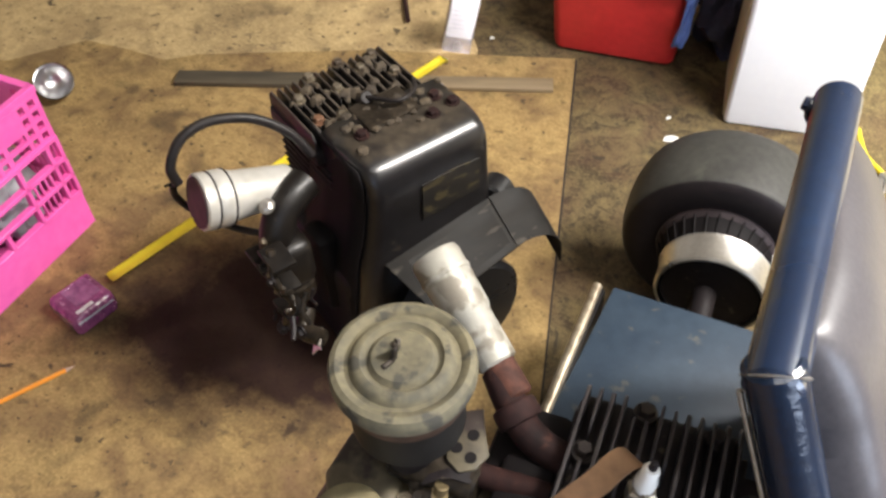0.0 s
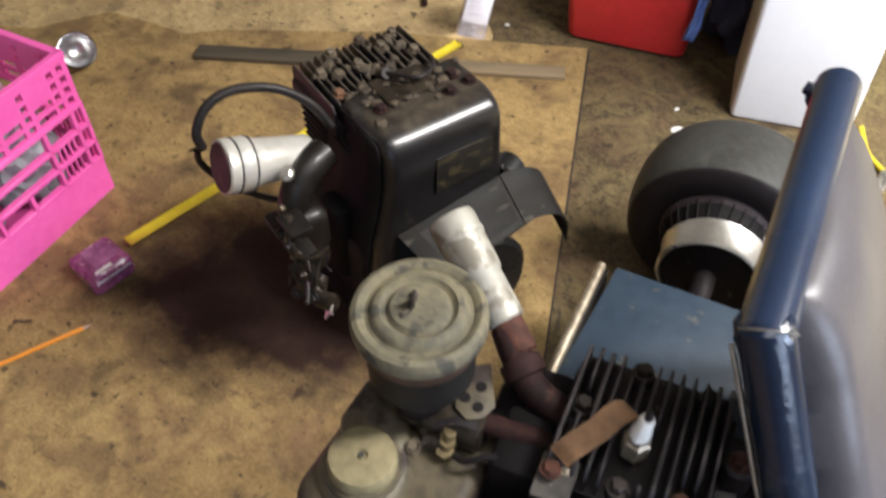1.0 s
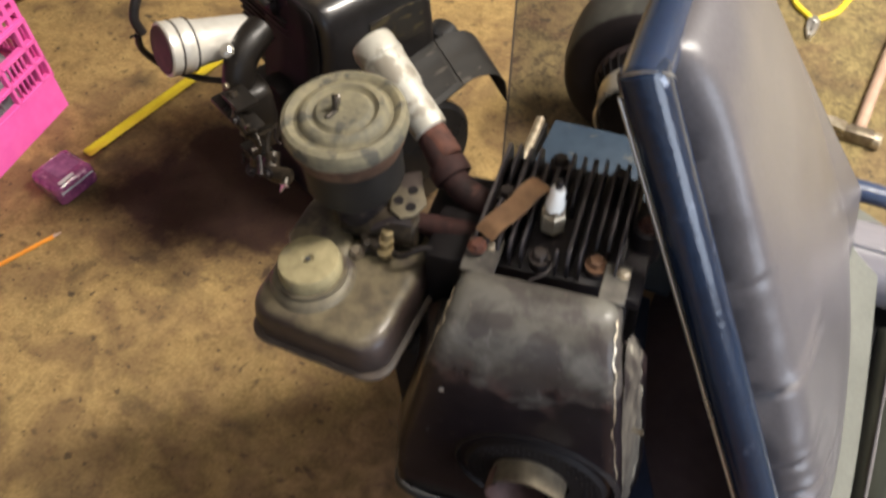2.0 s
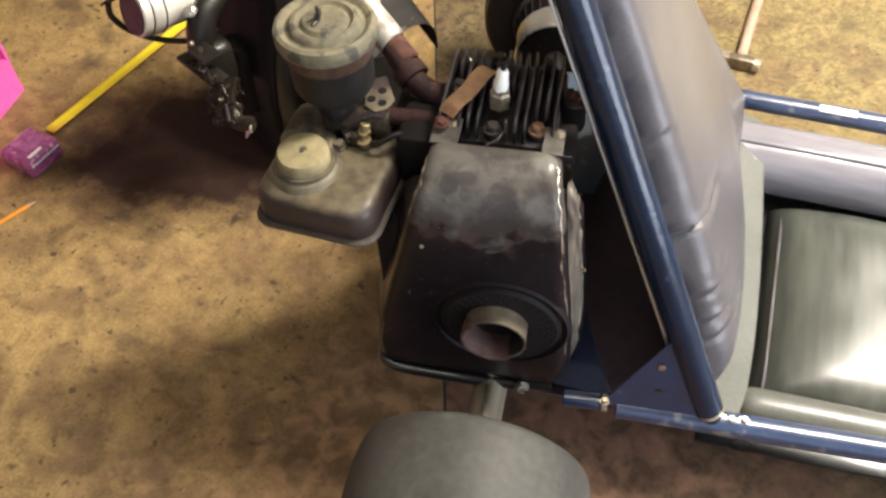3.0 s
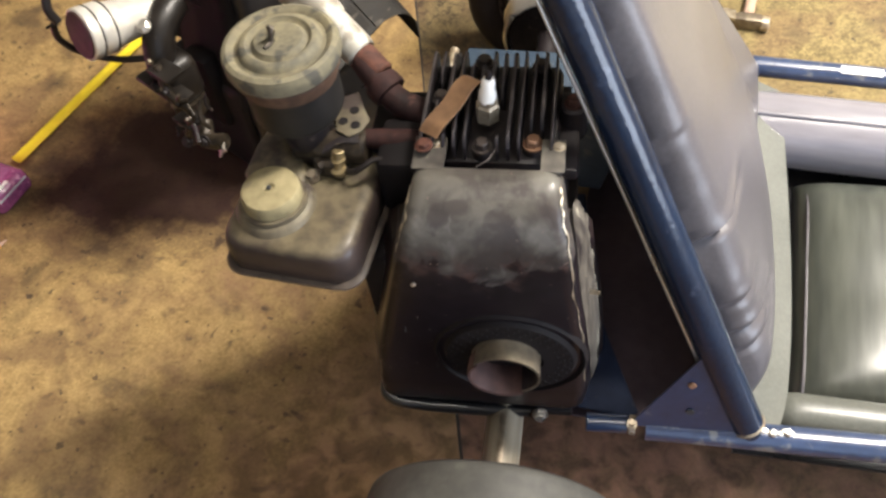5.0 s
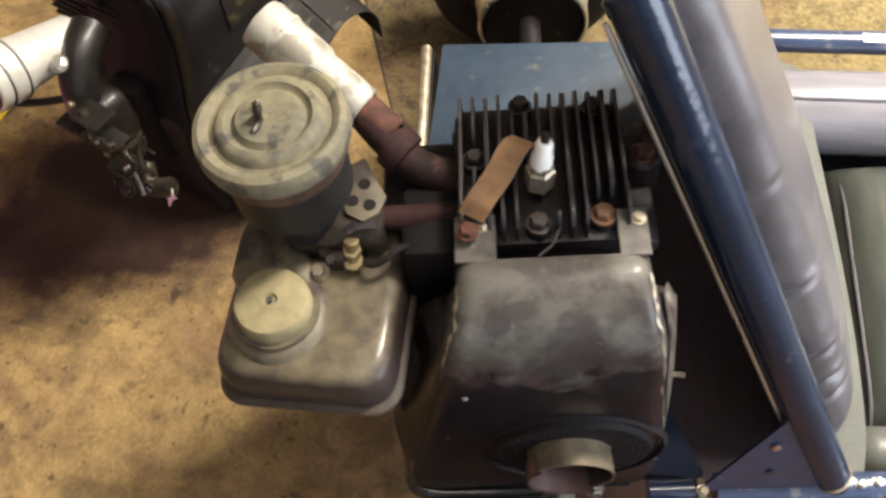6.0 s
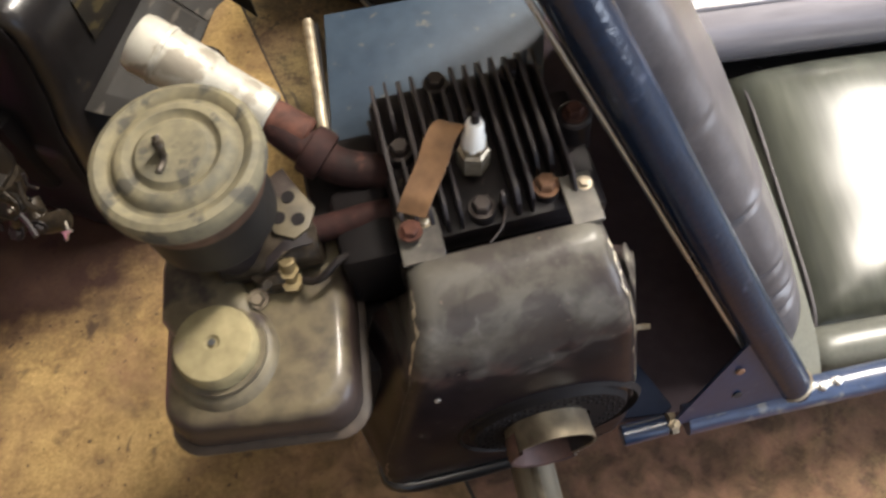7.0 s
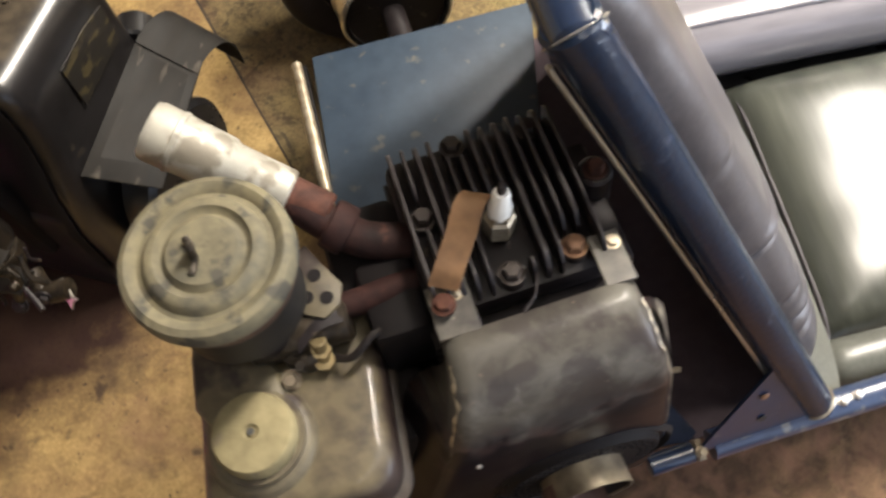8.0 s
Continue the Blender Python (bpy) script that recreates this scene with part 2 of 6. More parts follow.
M_FLAP = mat("scuffed_dark_sheet_steel", (0.013, 0.011, 0.009), (0.004, 0.0036, 0.0032), 0.62, metal=0.0, rough_var=0.24, fine=60, coarse=22, bump=0.5, spots=(0.060, 0.052, 0.042), spot_scale=45, spot_cut=0.66, stretch=(0.35, 1, 1), spec=0.25)
M_CAN = mat("bright_aluminium", (0.78, 0.75, 0.70), (0.58, 0.56, 0.51), 0.34, metal=0.45, fine=60, coarse=14, bump=0.1, spots=(0.3, 0.27, 0.22), spot_scale=30, spot_cut=0.68)
M_STEEL = mat("brushed_steel", (0.72, 0.70, 0.66), (0.55, 0.53, 0.49), 0.32, metal=0.9, fine=150, coarse=12, bump=0.08)
M_CHROME = mat("smeared_chrome", (0.72, 0.72, 0.73), (0.50, 0.50, 0.51), 0.3, metal=1.0, fine=60, coarse=20, bump=0.1, rough_var=0.08)
M_MUFFLER = mat("heat_dulled_silver", (0.40, 0.385, 0.33), (0.25, 0.235, 0.20), 0.5, metal=0.2, fine=60, coarse=34, bump=0.9, spots=(0.19, 0.17, 0.135), spot_scale=46, spot_cut=0.53)
M_WORN = mat("worn_bare_steel_edge", (0.62, 0.55, 0.42), (0.25, 0.2, 0.14), 0.4, metal=0.7, fine=90, coarse=25, bump=0.3)
M_CUP = mat("tarnished_cup_steel", (0.30, 0.26, 0.19), (0.13, 0.10, 0.075), 0.4, metal=0.7, fine=90, coarse=20, bump=0.2)
M_AXLE = mat("streaked_axle_steel", (0.25, 0.22, 0.165), (0.11, 0.095, 0.07), 0.6, metal=0.25, fine=140, coarse=40, bump=0.2, stretch=(1, 0.06, 1))
M_CUPIN = mat("rusty_pink_cup_wall", (0.120, 0.064, 0.055), (0.036, 0.020, 0.018), 0.6, metal=0.2)
M_CERAMIC = mat("white_porcelain", (0.85, 0.84, 0.80), (0.75, 0.73, 0.68), 0.15, coat=0.5, bump=0.03)
M_COPPER = mat("tarnished_copper_strip", (0.30, 0.17, 0.085), (0.17, 0.095, 0.05), 0.6, metal=0.15, fine=90, coarse=25, bump=0.15)
M_BRASS = mat("brass_fitting", (0.27, 0.21, 0.11), (0.11, 0.085, 0.05), 0.42, metal=0.7)
M_TYRE = mat("dusty_slick_rubber", (0.056, 0.055, 0.048), (0.034, 0.033, 0.030), 0.62, fine=90, coarse=10, bump=0.25, spots=(0.068, 0.069, 0.056), spot_scale=14, spot_cut=0.63, spec=0.3)
M_WALL_RUB = mat("dark_sidewall_rubber", (0.019, 0.014, 0.015), (0.010, 0.0075, 0.0085), 0.55, fine=60, coarse=8, bump=0.1, spec=0.3)
M_BEAD = mat("scuffed_bead_rubber", (0.060, 0.045, 0.047), (0.030, 0.022, 0.024), 0.55, fine=80, coarse=12, bump=0.15, spec=0.3)
M_VINYL = mat("grey_vinyl", (0.082, 0.076, 0.083), (0.060, 0.056, 0.061), 0.42, coat=0.28, coat_rough=0.30, fine=220, coarse=5, bump=0.2, rough_var=0.08, spec=0.28)
M_VINYL_PALE = mat("pale_grey_vinyl_edge", (0.108, 0.112, 0.098), (0.072, 0.075, 0.066), 0.38, fine=200, coarse=8, bump=0.1)
# colour streaks along y imitate the streaky sheen of the vinyl
M_CUSHION = mat("dark_green_black_vinyl", (0.072, 0.077, 0.064), (0.028, 0.031, 0.026), 0.36, coat=0.34, coat_rough=0.28, coat_bump=True, fine=70, coarse=16, bump=0.25, rough_var=0.14, stretch=(1, 0.12, 1))
M_BOLSTER = mat("lilac_grey_vinyl", (0.21, 0.20, 0.222), (0.125, 0.12, 0.135), 0.24, coat=0.5, coat_bump=True, fine=60, coarse=16, bump=0.35, stretch=(0.15, 1, 1), rough_var=0.08)
M_PINK = mat("pink_plastic", (0.87, 0.14, 0.47), (0.78, 0.10, 0.40), 0.38, fine=60, coarse=6, bump=0.06)
M_PINK_PAPER = mat("pink_grey_wrapping", (0.62, 0.40, 0.48), (0.40, 0.28, 0.33), 0.6, fine=30, coarse=12, bump=0.4)
M_GREY_PLASTIC = mat("grey_bag_plastic", (0.42, 0.44, 0.46), (0.28, 0.30, 0.32), 0.45, fine=40, coarse=14, bump=0.4)
M_PURPLE = mat("translucent_purple_plastic", (0.26, 0.070, 0.165), (0.11, 0.025, 0.08), 0.15, fine=120, coarse=70, bump=0.25, coat=0.6, spots=(0.42, 0.20, 0.30), spot_scale=90, spot_cut=0.62)
M_PURPLE_PALE = mat("pale_purple_plastic", (0.30, 0.12, 0.23), (0.15, 0.05, 0.12), 0.12, fine=90, coarse=60, bump=0.25, coat=0.6)
M_CLEAR = mat("clear_plastic", (0.8, 0.78, 0.82), (0.72, 0.7, 0.75), 0.08, glass=0.85, bump=0.05, rough_var=0.03)
M_WHITE = mat("white_plastic", (0.90, 0.90, 0.92), (0.86, 0.86, 0.89), 0.4, fine=60, coarse=5, bump=0.04)
M_YELLOW = mat("yellow_tape_enamel", (0.75, 0.60, 0.03), (0.62, 0.48, 0.02), 0.4, fine=60, coarse=12, bump=0.05)
M_INK = mat("black_ink", (0.03, 0.03, 0.03), (0.02, 0.02, 0.02), 0.6, bump=0)
M_RED = mat("red_plastic", (0.55, 0.03, 0.028), (0.43, 0.02, 0.02), 0.4, fine=60, coarse=6, bump=0.08)
M_RED_FADED = mat("faded_red_dip", (0.36, 0.11, 0.08), (0.25, 0.075, 0.055), 0.6, fine=60, coarse=12, bump=0.1)
M_RAG = mat("blue_cloth", (0.16, 0.25, 0.62), (0.10, 0.17, 0.46), 0.9, fine=260, coarse=16, bump=0.5)
M_BAG = mat("dark_blue_black_cloth", (0.040, 0.040, 0.075), (0.020, 0.020, 0.040), 0.8, fine=150, coarse=10, bump=0.4)
M_PLANK_DARK = mat("dark_weathered_wood", (0.09, 0.072, 0.045), (0.045, 0.037, 0.025), 0.75, fine=60, coarse=9, bump=0.4, stretch=(0.12, 1, 1))
M_PLANK = mat("pale_weathered_wood", (0.24, 0.18, 0.105), (0.15, 0.112, 0.066), 0.75, fine=60, coarse=9, bump=0.4, stretch=(0.12, 1, 1))
M_PENCIL = mat("orange_pencil_paint", (0.80, 0.30, 0.035), (0.68, 0.24, 0.025), 0.35, coat=0.3, bump=0.03)
M_WOOD = mat("pale_handle_wood", (0.40, 0.27, 0.20), (0.28, 0.18, 0.13), 0.5, fine=60, coarse=12, stretch=(0.15, 1, 1), bump=0.15)
M_WIRE = mat("black_rubber_hose", (0.020, 0.016, 0.015), (0.011, 0.009, 0.009), 0.45, fine=80, coarse=20, bump=0.1, spec=0.3)
M_PAPER = mat("white_paper", (0.82, 0.81, 0.78), (0.75, 0.74, 0.70), 0.7, bump=0.1)
M_PLASTER = mat("painted_garage_wall", (0.46, 0.42, 0.36), (0.37, 0.34, 0.29), 0.8, fine=30, coarse=2)
M_JOINT = mat("dirt_in_joint", (0.03, 0.022, 0.016), (0.012, 0.009, 0.007), 0.9, fine=90, coarse=30)
M_YARD = mat("weathered_concrete", (0.34, 0.33, 0.30), (0.25, 0.24, 0.22), 0.9, fine=20, coarse=1.2)
M_DIRT = mat("dry_grass_and_dirt", (0.095, 0.072, 0.045), (0.028, 0.021, 0.015), 0.9, fine=120, coarse=40, bump=0.8)
M_DECAL = mat("faded_gold_decal", (0.016, 0.014, 0.011), (0.010, 0.0095, 0.010), 0.34, fine=160, coarse=50, bump=0.1, spots=(0.046, 0.037, 0.019), spot_scale=85, spot_cut=0.52, stretch=(0.5, 1, 1), coat=0.15, spec=0.3)

def dusted_or_lit(name, paint, dust, rust, z0, z1, amp=0.12, rough=0.34, coat=0.15, coat_rough=0.11):
    """Gloss paint with a ragged paler film above the height z0..z1 of its own mesh: settled dust, on the fins also
    painted highlights.
    """
    m = mat(name, paint, tuple(v * 0.5 for v in paint), rough, fine=70, coarse=12, bump=0.15, coat=coat, coat_rough=coat_rough, spots=rust, spot_scale=34, spot_cut=0.66)
    n, l = m.node_tree.nodes, m.node_tree.links
    b = n["Principled BSDF"]
    b.inputs["Specular IOR Level"].default_value = 0.3
    old = b.inputs["Base Color"].links[0].from_socket
    tc, sep = n.new("ShaderNodeTexCoord"), n.new("ShaderNodeSeparateXYZ")
    l.new(tc.outputs["Object"], sep.inputs[0])
    nz = n.new("ShaderNodeTexNoise")
    nz.inputs["Scale"].default_value, nz.inputs["Detail"].default_value = 27.0, 9.0
    l.new(tc.outputs["Object"], nz.inputs["Vector"])
    ad = n.new("ShaderNodeMath")
    ad.operation = "MULTIPLY_ADD"
    ad.inputs[1].default_value = amp
    l.new(nz.outputs["Fac"], ad.inputs[0])
    l.new(sep.outputs["Z"], ad.inputs[2])
    mr = n.new("ShaderNodeMapRange")
    mr.inputs["From Min"].default_value, mr.inputs["From Max"].default_value = z0 + amp / 2, z1 + amp / 2
    l.new(ad.outputs[0], mr.inputs[0])
    n2 = n.new("ShaderNodeTexNoise")
    n2.inputs["Scale"].default_value, n2.inputs["Detail"].default_value = 58.0, 10.0
    l.new(tc.outputs["Object"], n2.inputs["Vector"])
    rp = n.new("ShaderNodeMapRange")
    rp.inputs["From Min"].default_value, rp.inputs["From Max"].default_value = 0.18, 0.60
    l.new(n2.outputs["Fac"], rp.inputs[0])
    mu = n.new("ShaderNodeMath")
    mu.operation = "MULTIPLY"
    l.new(mr.outputs[0], mu.inputs[0])
    l.new(rp.outputs[0], mu.inputs[1])
    mx = n.new("ShaderNodeMix")
    mx.data_type = "RGBA"
    l.new(mu.outputs[0], mx.inputs[0])
    l.new(old, mx.inputs[6])
    mx.inputs[7].default_value = (*dust, 1)
    l.new(mx.outputs[2], b.inputs["Base Color"])
    return m


def housing_paint(name):
    """Black enamel under a scuffed film of grey dust that thins from the top and ends in a ragged, rust-stained line."""
    m = mat(name, (0.011, 0.008, 0.010), (0.006, 0.0045, 0.0055), 0.34, fine=70, coarse=12, bump=0.12, coat=0.14, coat_rough=0.24, coat_bump=True, spec=0.12)
    n, l = m.node_tree.nodes, m.node_tree.links
    b = n["Principled BSDF"]
    old = b.inputs["Base Color"].links[0].from_socket
    tc, sep = n.new("ShaderNodeTexCoord"), n.new("ShaderNodeSeparateXYZ")
    l.new(tc.outputs["Object"], sep.inputs[0])

    def tex(scale, lo, hi, detail=8.0, distort=0.0, squash=None):
        t, r = n.new("ShaderNodeTexNoise"), n.new("ShaderNodeMapRange")
        t.inputs["Scale"].default_value, t.inputs["Detail"].default_value, t.inputs["Distortion"].default_value = scale, detail, distort
        src = tc.outputs["Object"]
        if squash:
            mp = n.new("ShaderNodeMapping")
            mp.inputs["Scale"].default_value = squash
            l.new(src, mp.inputs[0])
            src = mp.outputs[0]
        l.new(src, t.inputs["Vector"])
        r.inputs["From Min"].default_value, r.inputs["From Max"].default_value = lo, hi
        l.new(t.outputs["Fac"], r.inputs[0])
        return r.outputs[0]

    def calc(op, a, c):
        k = n.new("ShaderNodeMath")
        k.operation, k.use_clamp = op, op == "MULTIPLY"
        for sock, v in ((k.inputs[0], a), (k.inputs[1], c)):
            if isinstance(v, float):
                sock.default_value = v
            else:
                l.new(v, sock)
        return k.outputs[0]

    def ramp(v, lo, hi):
        r = n.new("ShaderNodeMapRange")
        r.interpolation_type = "SMOOTHSTEP"
        r.inputs["From Min"].default_value, r.inputs["From Max"].default_value = lo, hi
        l.new(v, r.inputs[0])
        return r.outputs[0]

    def over(fac, a, c):
        x = n.new("ShaderNodeMix")
        x.data_type = "RGBA"
        l.new(fac, x.inputs[0])
        l.new(a, x.inputs[6])
        x.inputs[7].default_value = (*c, 1)
        return x.outputs[2]

    height = calc("ADD", sep.outputs["Z"], calc("MULTIPLY", tex(22.0, 0.3, 0.7, 10.0, 0.7), 0.058))
    film = calc("MULTIPLY", ramp(height, 0.496, 0.507), tex(34.0, 0.20, 0.52, 9.0, 0.3))
    thin = calc("MULTIPLY", ramp(height, 0.478, 0.575), film)
    col = over(calc("MULTIPLY", film, 0.48), old, (0.066, 0.056, 0.053))
    col = over(calc("MULTIPLY", thin, 0.80), col, (0.098, 0.093, 0.080))
    # rubbed-through patches, rust along the end of the film, fine scratches
    col = over(calc("MULTIPLY", tex(13.0, 0.54, 0.70, 10.0, 0.2), 0.60), col, (0.020, 0.014, 0.016))
    col = over(calc("MULTIPLY", calc("MULTIPLY", film, tex(27.0, 0.50, 0.58, 9.0, 0.6)), 0.60), col, (0.030, 0.024, 0.025))
    col = over(calc("MULTIPLY", calc("MULTIPLY", film, tex(22.0, 0.55, 0.68, 9.0, 0.4)), 0.45), col, (0.16, 0.155, 0.14))
    edge = calc("SUBTRACT", ramp(height, 0.470, 0.498), ramp(height, 0.510, 0.535))
    col = over(calc("MULTIPLY", calc("MULTIPLY", edge, tex(40.0, 0.50, 0.66, 8.0, 0.2)), 0.6), col, (0.080, 0.048, 0.042))
    col = over(calc("MULTIPLY", tex(80.0, 0.68, 0.72, 3.0, 0.0, (1.0, 1.0, 0.3)), 0.25), col, (0.16, 0.15, 0.145))
    col = over(calc("MULTIPLY", tex(130.0, 0.70, 0.74, 2.0), 0.5), col, (0.16, 0.12, 0.10))
    l.new(col, b.inputs["Base Color"])
    return m


M_HOUSING2 = dusted_or_lit("dirt_topped_black_paint", (0.012, 0.011, 0.012), (0.070, 0.056, 0.040), (0.03, 0.024, 0.018), 0.424, 0.433, amp=0.02, coat=0.7, coat_rough=0.22)
M_HOUSING = housing_paint("dust_filmed_black_paint")
# paler fin tops: edge highlights put into the colour
M_FIN = dusted_or_lit("lit_edged_black_fins", (0.018, 0.014, 0.016), (0.050, 0.043, 0.044), (0.05, 0.035, 0.03), 0.553, 0.559, amp=0.012, rough=0.55)
M_TANKTOP = dusted_or_lit("dust_topped_dark_tank", (0.036, 0.025, 0.022), (0.112, 0.092, 0.055), (0.040, 0.030, 0.024), 0.489, 0.4965, amp=0.016, rough=0.5)
# dirt on these fin tops, with edge highlights painted in
M_FIN2 = dusted_or_lit("dirt_and_lit_edged_fins", (0.013, 0.011, 0.011), (0.075, 0.06, 0.048), (0.05, 0.04, 0.03), 0.410, 0.418, amp=0.016, rough=0.55)

# ---- mesh helpers ----


def link(name, bm, material, parent=None, label="", smooth=True, sharp=38):
    me = bpy.data.meshes.new(name)
    bmesh.ops.recalc_face_normals(bm, faces=bm.faces)
    bm.to_mesh(me)
    bm.free()
    me.materials.append(material)
    ob = new(name, me)
    if smooth:
        me.polygons.foreach_set("use_smooth", [True] * len(me.polygons))
        me.set_sharp_from_angle(angle=radians(sharp))
    if parent:
        ob.parent = parent
    if label:
        ob["label"] = label
    return ob


part = link


def thing(name, m, label, category, group=""):
    ob = new(name)
    ob.empty_display_size = 0.05
    ob.matrix_world = m
    return tagged(ob, label, category, group)


def bm_box(x0, y0, z0, x1, y1, z1, bevel=0.004, seg=2, taper=0.0):
    bm = bmesh.new()
    bmesh.ops.create_cube(bm, size=1)
    for v in bm.verts:
        k = 1 - taper if v.co.z > 0 else 1
        v.co = Vector(((x0 + x1) / 2 + v.co.x * k * (x1 - x0), (y0 + y1) / 2 + v.co.y * k * (y1 - y0), (z0 + z1) / 2 + v.co.z * (z1 - z0)))
    if bevel:
        bmesh.ops.bevel(bm, geom=bm.edges[:], offset=bevel, segments=seg, affect="EDGES", profile=0.5)
    return bm


def basis(d):
    d = Vector(d).normalized()
    u = d.orthogonal().normalized()
    return d, u, d.cross(u)


def bm_lathe(profile, a=(0, 0, 0), d=(0, 0, 1), n=40, bm=None, start=0.0, sweep=2 * math.pi):
    """Turns (radius, height) pairs round the axis d through a."""
    bm = bm or bmesh.new()
    d, u, v = basis(d)
    a = Vector(a)
    rings = []
    full = sweep > 6.28
    m = n if full else n + 1
    for r, h in profile:
        if r < 1e-6:
            rings.append([bm.verts.new(a + d * h)] * m)
        else:
            rings.append([bm.verts.new(a + d * h + (u * math.cos(start + sweep * i / n) + v * math.sin(start + sweep * i / n)) * r) for i in range(m)])
    for p, q in zip(rings, rings[1:]):
        for i in range(n):
            j = (i + 1) % m
            f = [p[i], p[j], q[j], q[i]]
            f = list(dict.fromkeys(f))
            if len(f) > 2:
                bm.faces.new(f)
    return bm


def bm_rod(a, b, r, r2=None, n=24, bev=0.0, bm=None):
    a, b = Vector(a), Vector(b)
    L = (b - a).length
    r2 = r if r2 is None else r2
    e = bev or min(r, r2) * 0.15
    return bm_lathe([(0, 0), (r - e, 0), (r, e), (r2, L - e), (r2 - e, L), (0, L)], a, b - a, n, bm)


def smooth_path(pts, n=10):
    pts = [Vector(p) for p in pts]
    q = [pts[0] * 2 - pts[1], *pts, pts[-1] * 2 - pts[-2]]
    out = []
    for i in range(1, len(q) - 2):
        p0, p1, p2, p3 = q[i - 1:i + 3]
        for k in range(n):
            t = k / n
            out.append(0.5 * (2 * p1 + (p2 - p0) * t + (2 * p0 - 5 * p1 + 4 * p2 - p3) * t * t + (3 * p1 - p0 - 3 * p2 + p3) * t ** 3))
    return out + [pts[-1]]


def bm_tube(pts, r, n=14, bm=None, smooth=10, flat=None):
    """A round tube along a path; flat=(half width, half thickness) makes a strap of it."""
    bm = bm or bmesh.new()
    path = smooth_path(pts, smooth) if smooth else [Vector(p) for p in pts]
    rings = []
    u = (path[1] - path[0]).orthogonal().normalized()
    for i, p in enumerate(path):
        d = (path[min(i + 1, len(path) - 1)] - path[max(i - 1, 0)]).normalized()
        u = (u - d * u.dot(d)).normalized()
        v = d.cross(u)
        rings.append([bm.verts.new(p + u * math.cos(6.28319 * k / n) * r + v * math.sin(6.28319 * k / n) * r) for k in range(n)])
    for a, b in zip(rings, rings[1:]):
        for k in range(n):
            bm.faces.new((a[k], a[(k + 1) % n], b[(k + 1) % n], b[k]))
    bm.faces.new(rings[0][::-1])
    bm.faces.new(rings[-1])
    return bm


def bm_strap(pts, side, half, thick, smooth=6):
    """A flat strap along a path, its width along the vector side."""
    bm = bmesh.new()
    path = smooth_path(pts, smooth) if smooth else [Vector(p) for p in pts]
    s = Vector(side).normalized()
    rows = []
    for i, p in enumerate(path):
        d = (path[min(i + 1, len(path) - 1)] - path[max(i - 1, 0)]).normalized()
        nrm = d.cross(s).normalized() * thick / 2
        rows.append([bm.verts.new(p + s * half * a + nrm * b) for a, b in ((-1, -1), (1, -1), (1, 1), (-1, 1))])
    for a, b in zip(rows, rows[1:]):
        for k in range(4):
            bm.faces.new((a[k], a[(k + 1) % 4], b[(k + 1) % 4], b[k]))
    bm.faces.new(rows[0][::-1])
    bm.faces.new(rows[-1])
    return bm


def bm_prism(pts, up, bevel=0.0, bm=None):
    """A flat polygon given thickness along the vector up."""
    bm = bm or bmesh.new()
    lo = [bm.verts.new(p) for p in pts]
    hi = [bm.verts.new(Vector(p) + Vector(up)) for p in pts]
    bm.faces.new(lo[::-1])
    bm.faces.new(hi)
    for i in range(len(pts)):
        j = (i + 1) % len(pts)
        bm.faces.new((lo[i], lo[j], hi[j], hi[i]))
    if bevel:
        bmesh.ops.bevel(bm, geom=bm.edges[:], offset=bevel, segments=2, affect="EDGES", profile=0.5)
    return bm


def rounded_rect(x0, y0, x1, y1, r, n=6):
    out = []
    for cx, cy, a in ((x1 - r, y1 - r, 0), (x0 + r, y1 - r, 90), (x0 + r, y0 + r, 180), (x1 - r, y0 + r, 270)):
        for k in range(n + 1):
            t = radians(a + 90 * k / n)
            out.append((cx + r * math.cos(t), cy + r * math.sin(t)))
    return out


def bm_layers(layers, cap=True):
    """A loft through closed outlines of equal length, capped."""
    bm = bmesh.new()
    rings = [[bm.verts.new(p) for p in lay] for lay in layers]
    n = len(rings[0])
    for a, b in zip(rings, rings[1:]):
        for k in range(n):
            bm.faces.new((a[k], a[(k + 1) % n], b[(k + 1) % n], b[k]))
    if cap:
        bm.faces.new(rings[0][::-1])
        bm.faces.new(rings[-1])
    return bm


def bm_cushion(x0, y0, x1, y1, z0, z1, puff, n=44):
    """A stuffed square cushion as a rounded height field with a flat underside."""
    bm = bmesh.new()
    rows = []
    for j in range(n + 1):
        V = -math.cos(math.pi * j / n)
        row = []
        for i in range(n + 1):
            U = -math.cos(math.pi * i / n)
            rim = ((1 - abs(U) ** 7) * (1 - abs(V) ** 7)) ** 0.45
            z = z0 + (z1 - z0) * rim + puff * (1 - abs(U) ** 5) * (1 - abs(V) ** 5) + 0.002 * noise.noise((3 * U, 3 * V, 1))
            row.append(bm.verts.new((x0 + (x1 - x0) * (U + 1) / 2, y0 + (y1 - y0) * (V + 1) / 2, z)))
        rows.append(row)
    for j in range(n):
        for i in range(n):
            bm.faces.new((rows[j][i], rows[j][i + 1], rows[j + 1][i + 1], rows[j + 1][i]))
    edge = rows[0][:-1] + [r[-1] for r in rows[:-1]] + rows[-1][:0:-1] + [r[0] for r in rows[:0:-1]]
    bm.faces.new(edge[::-1])
    return bm


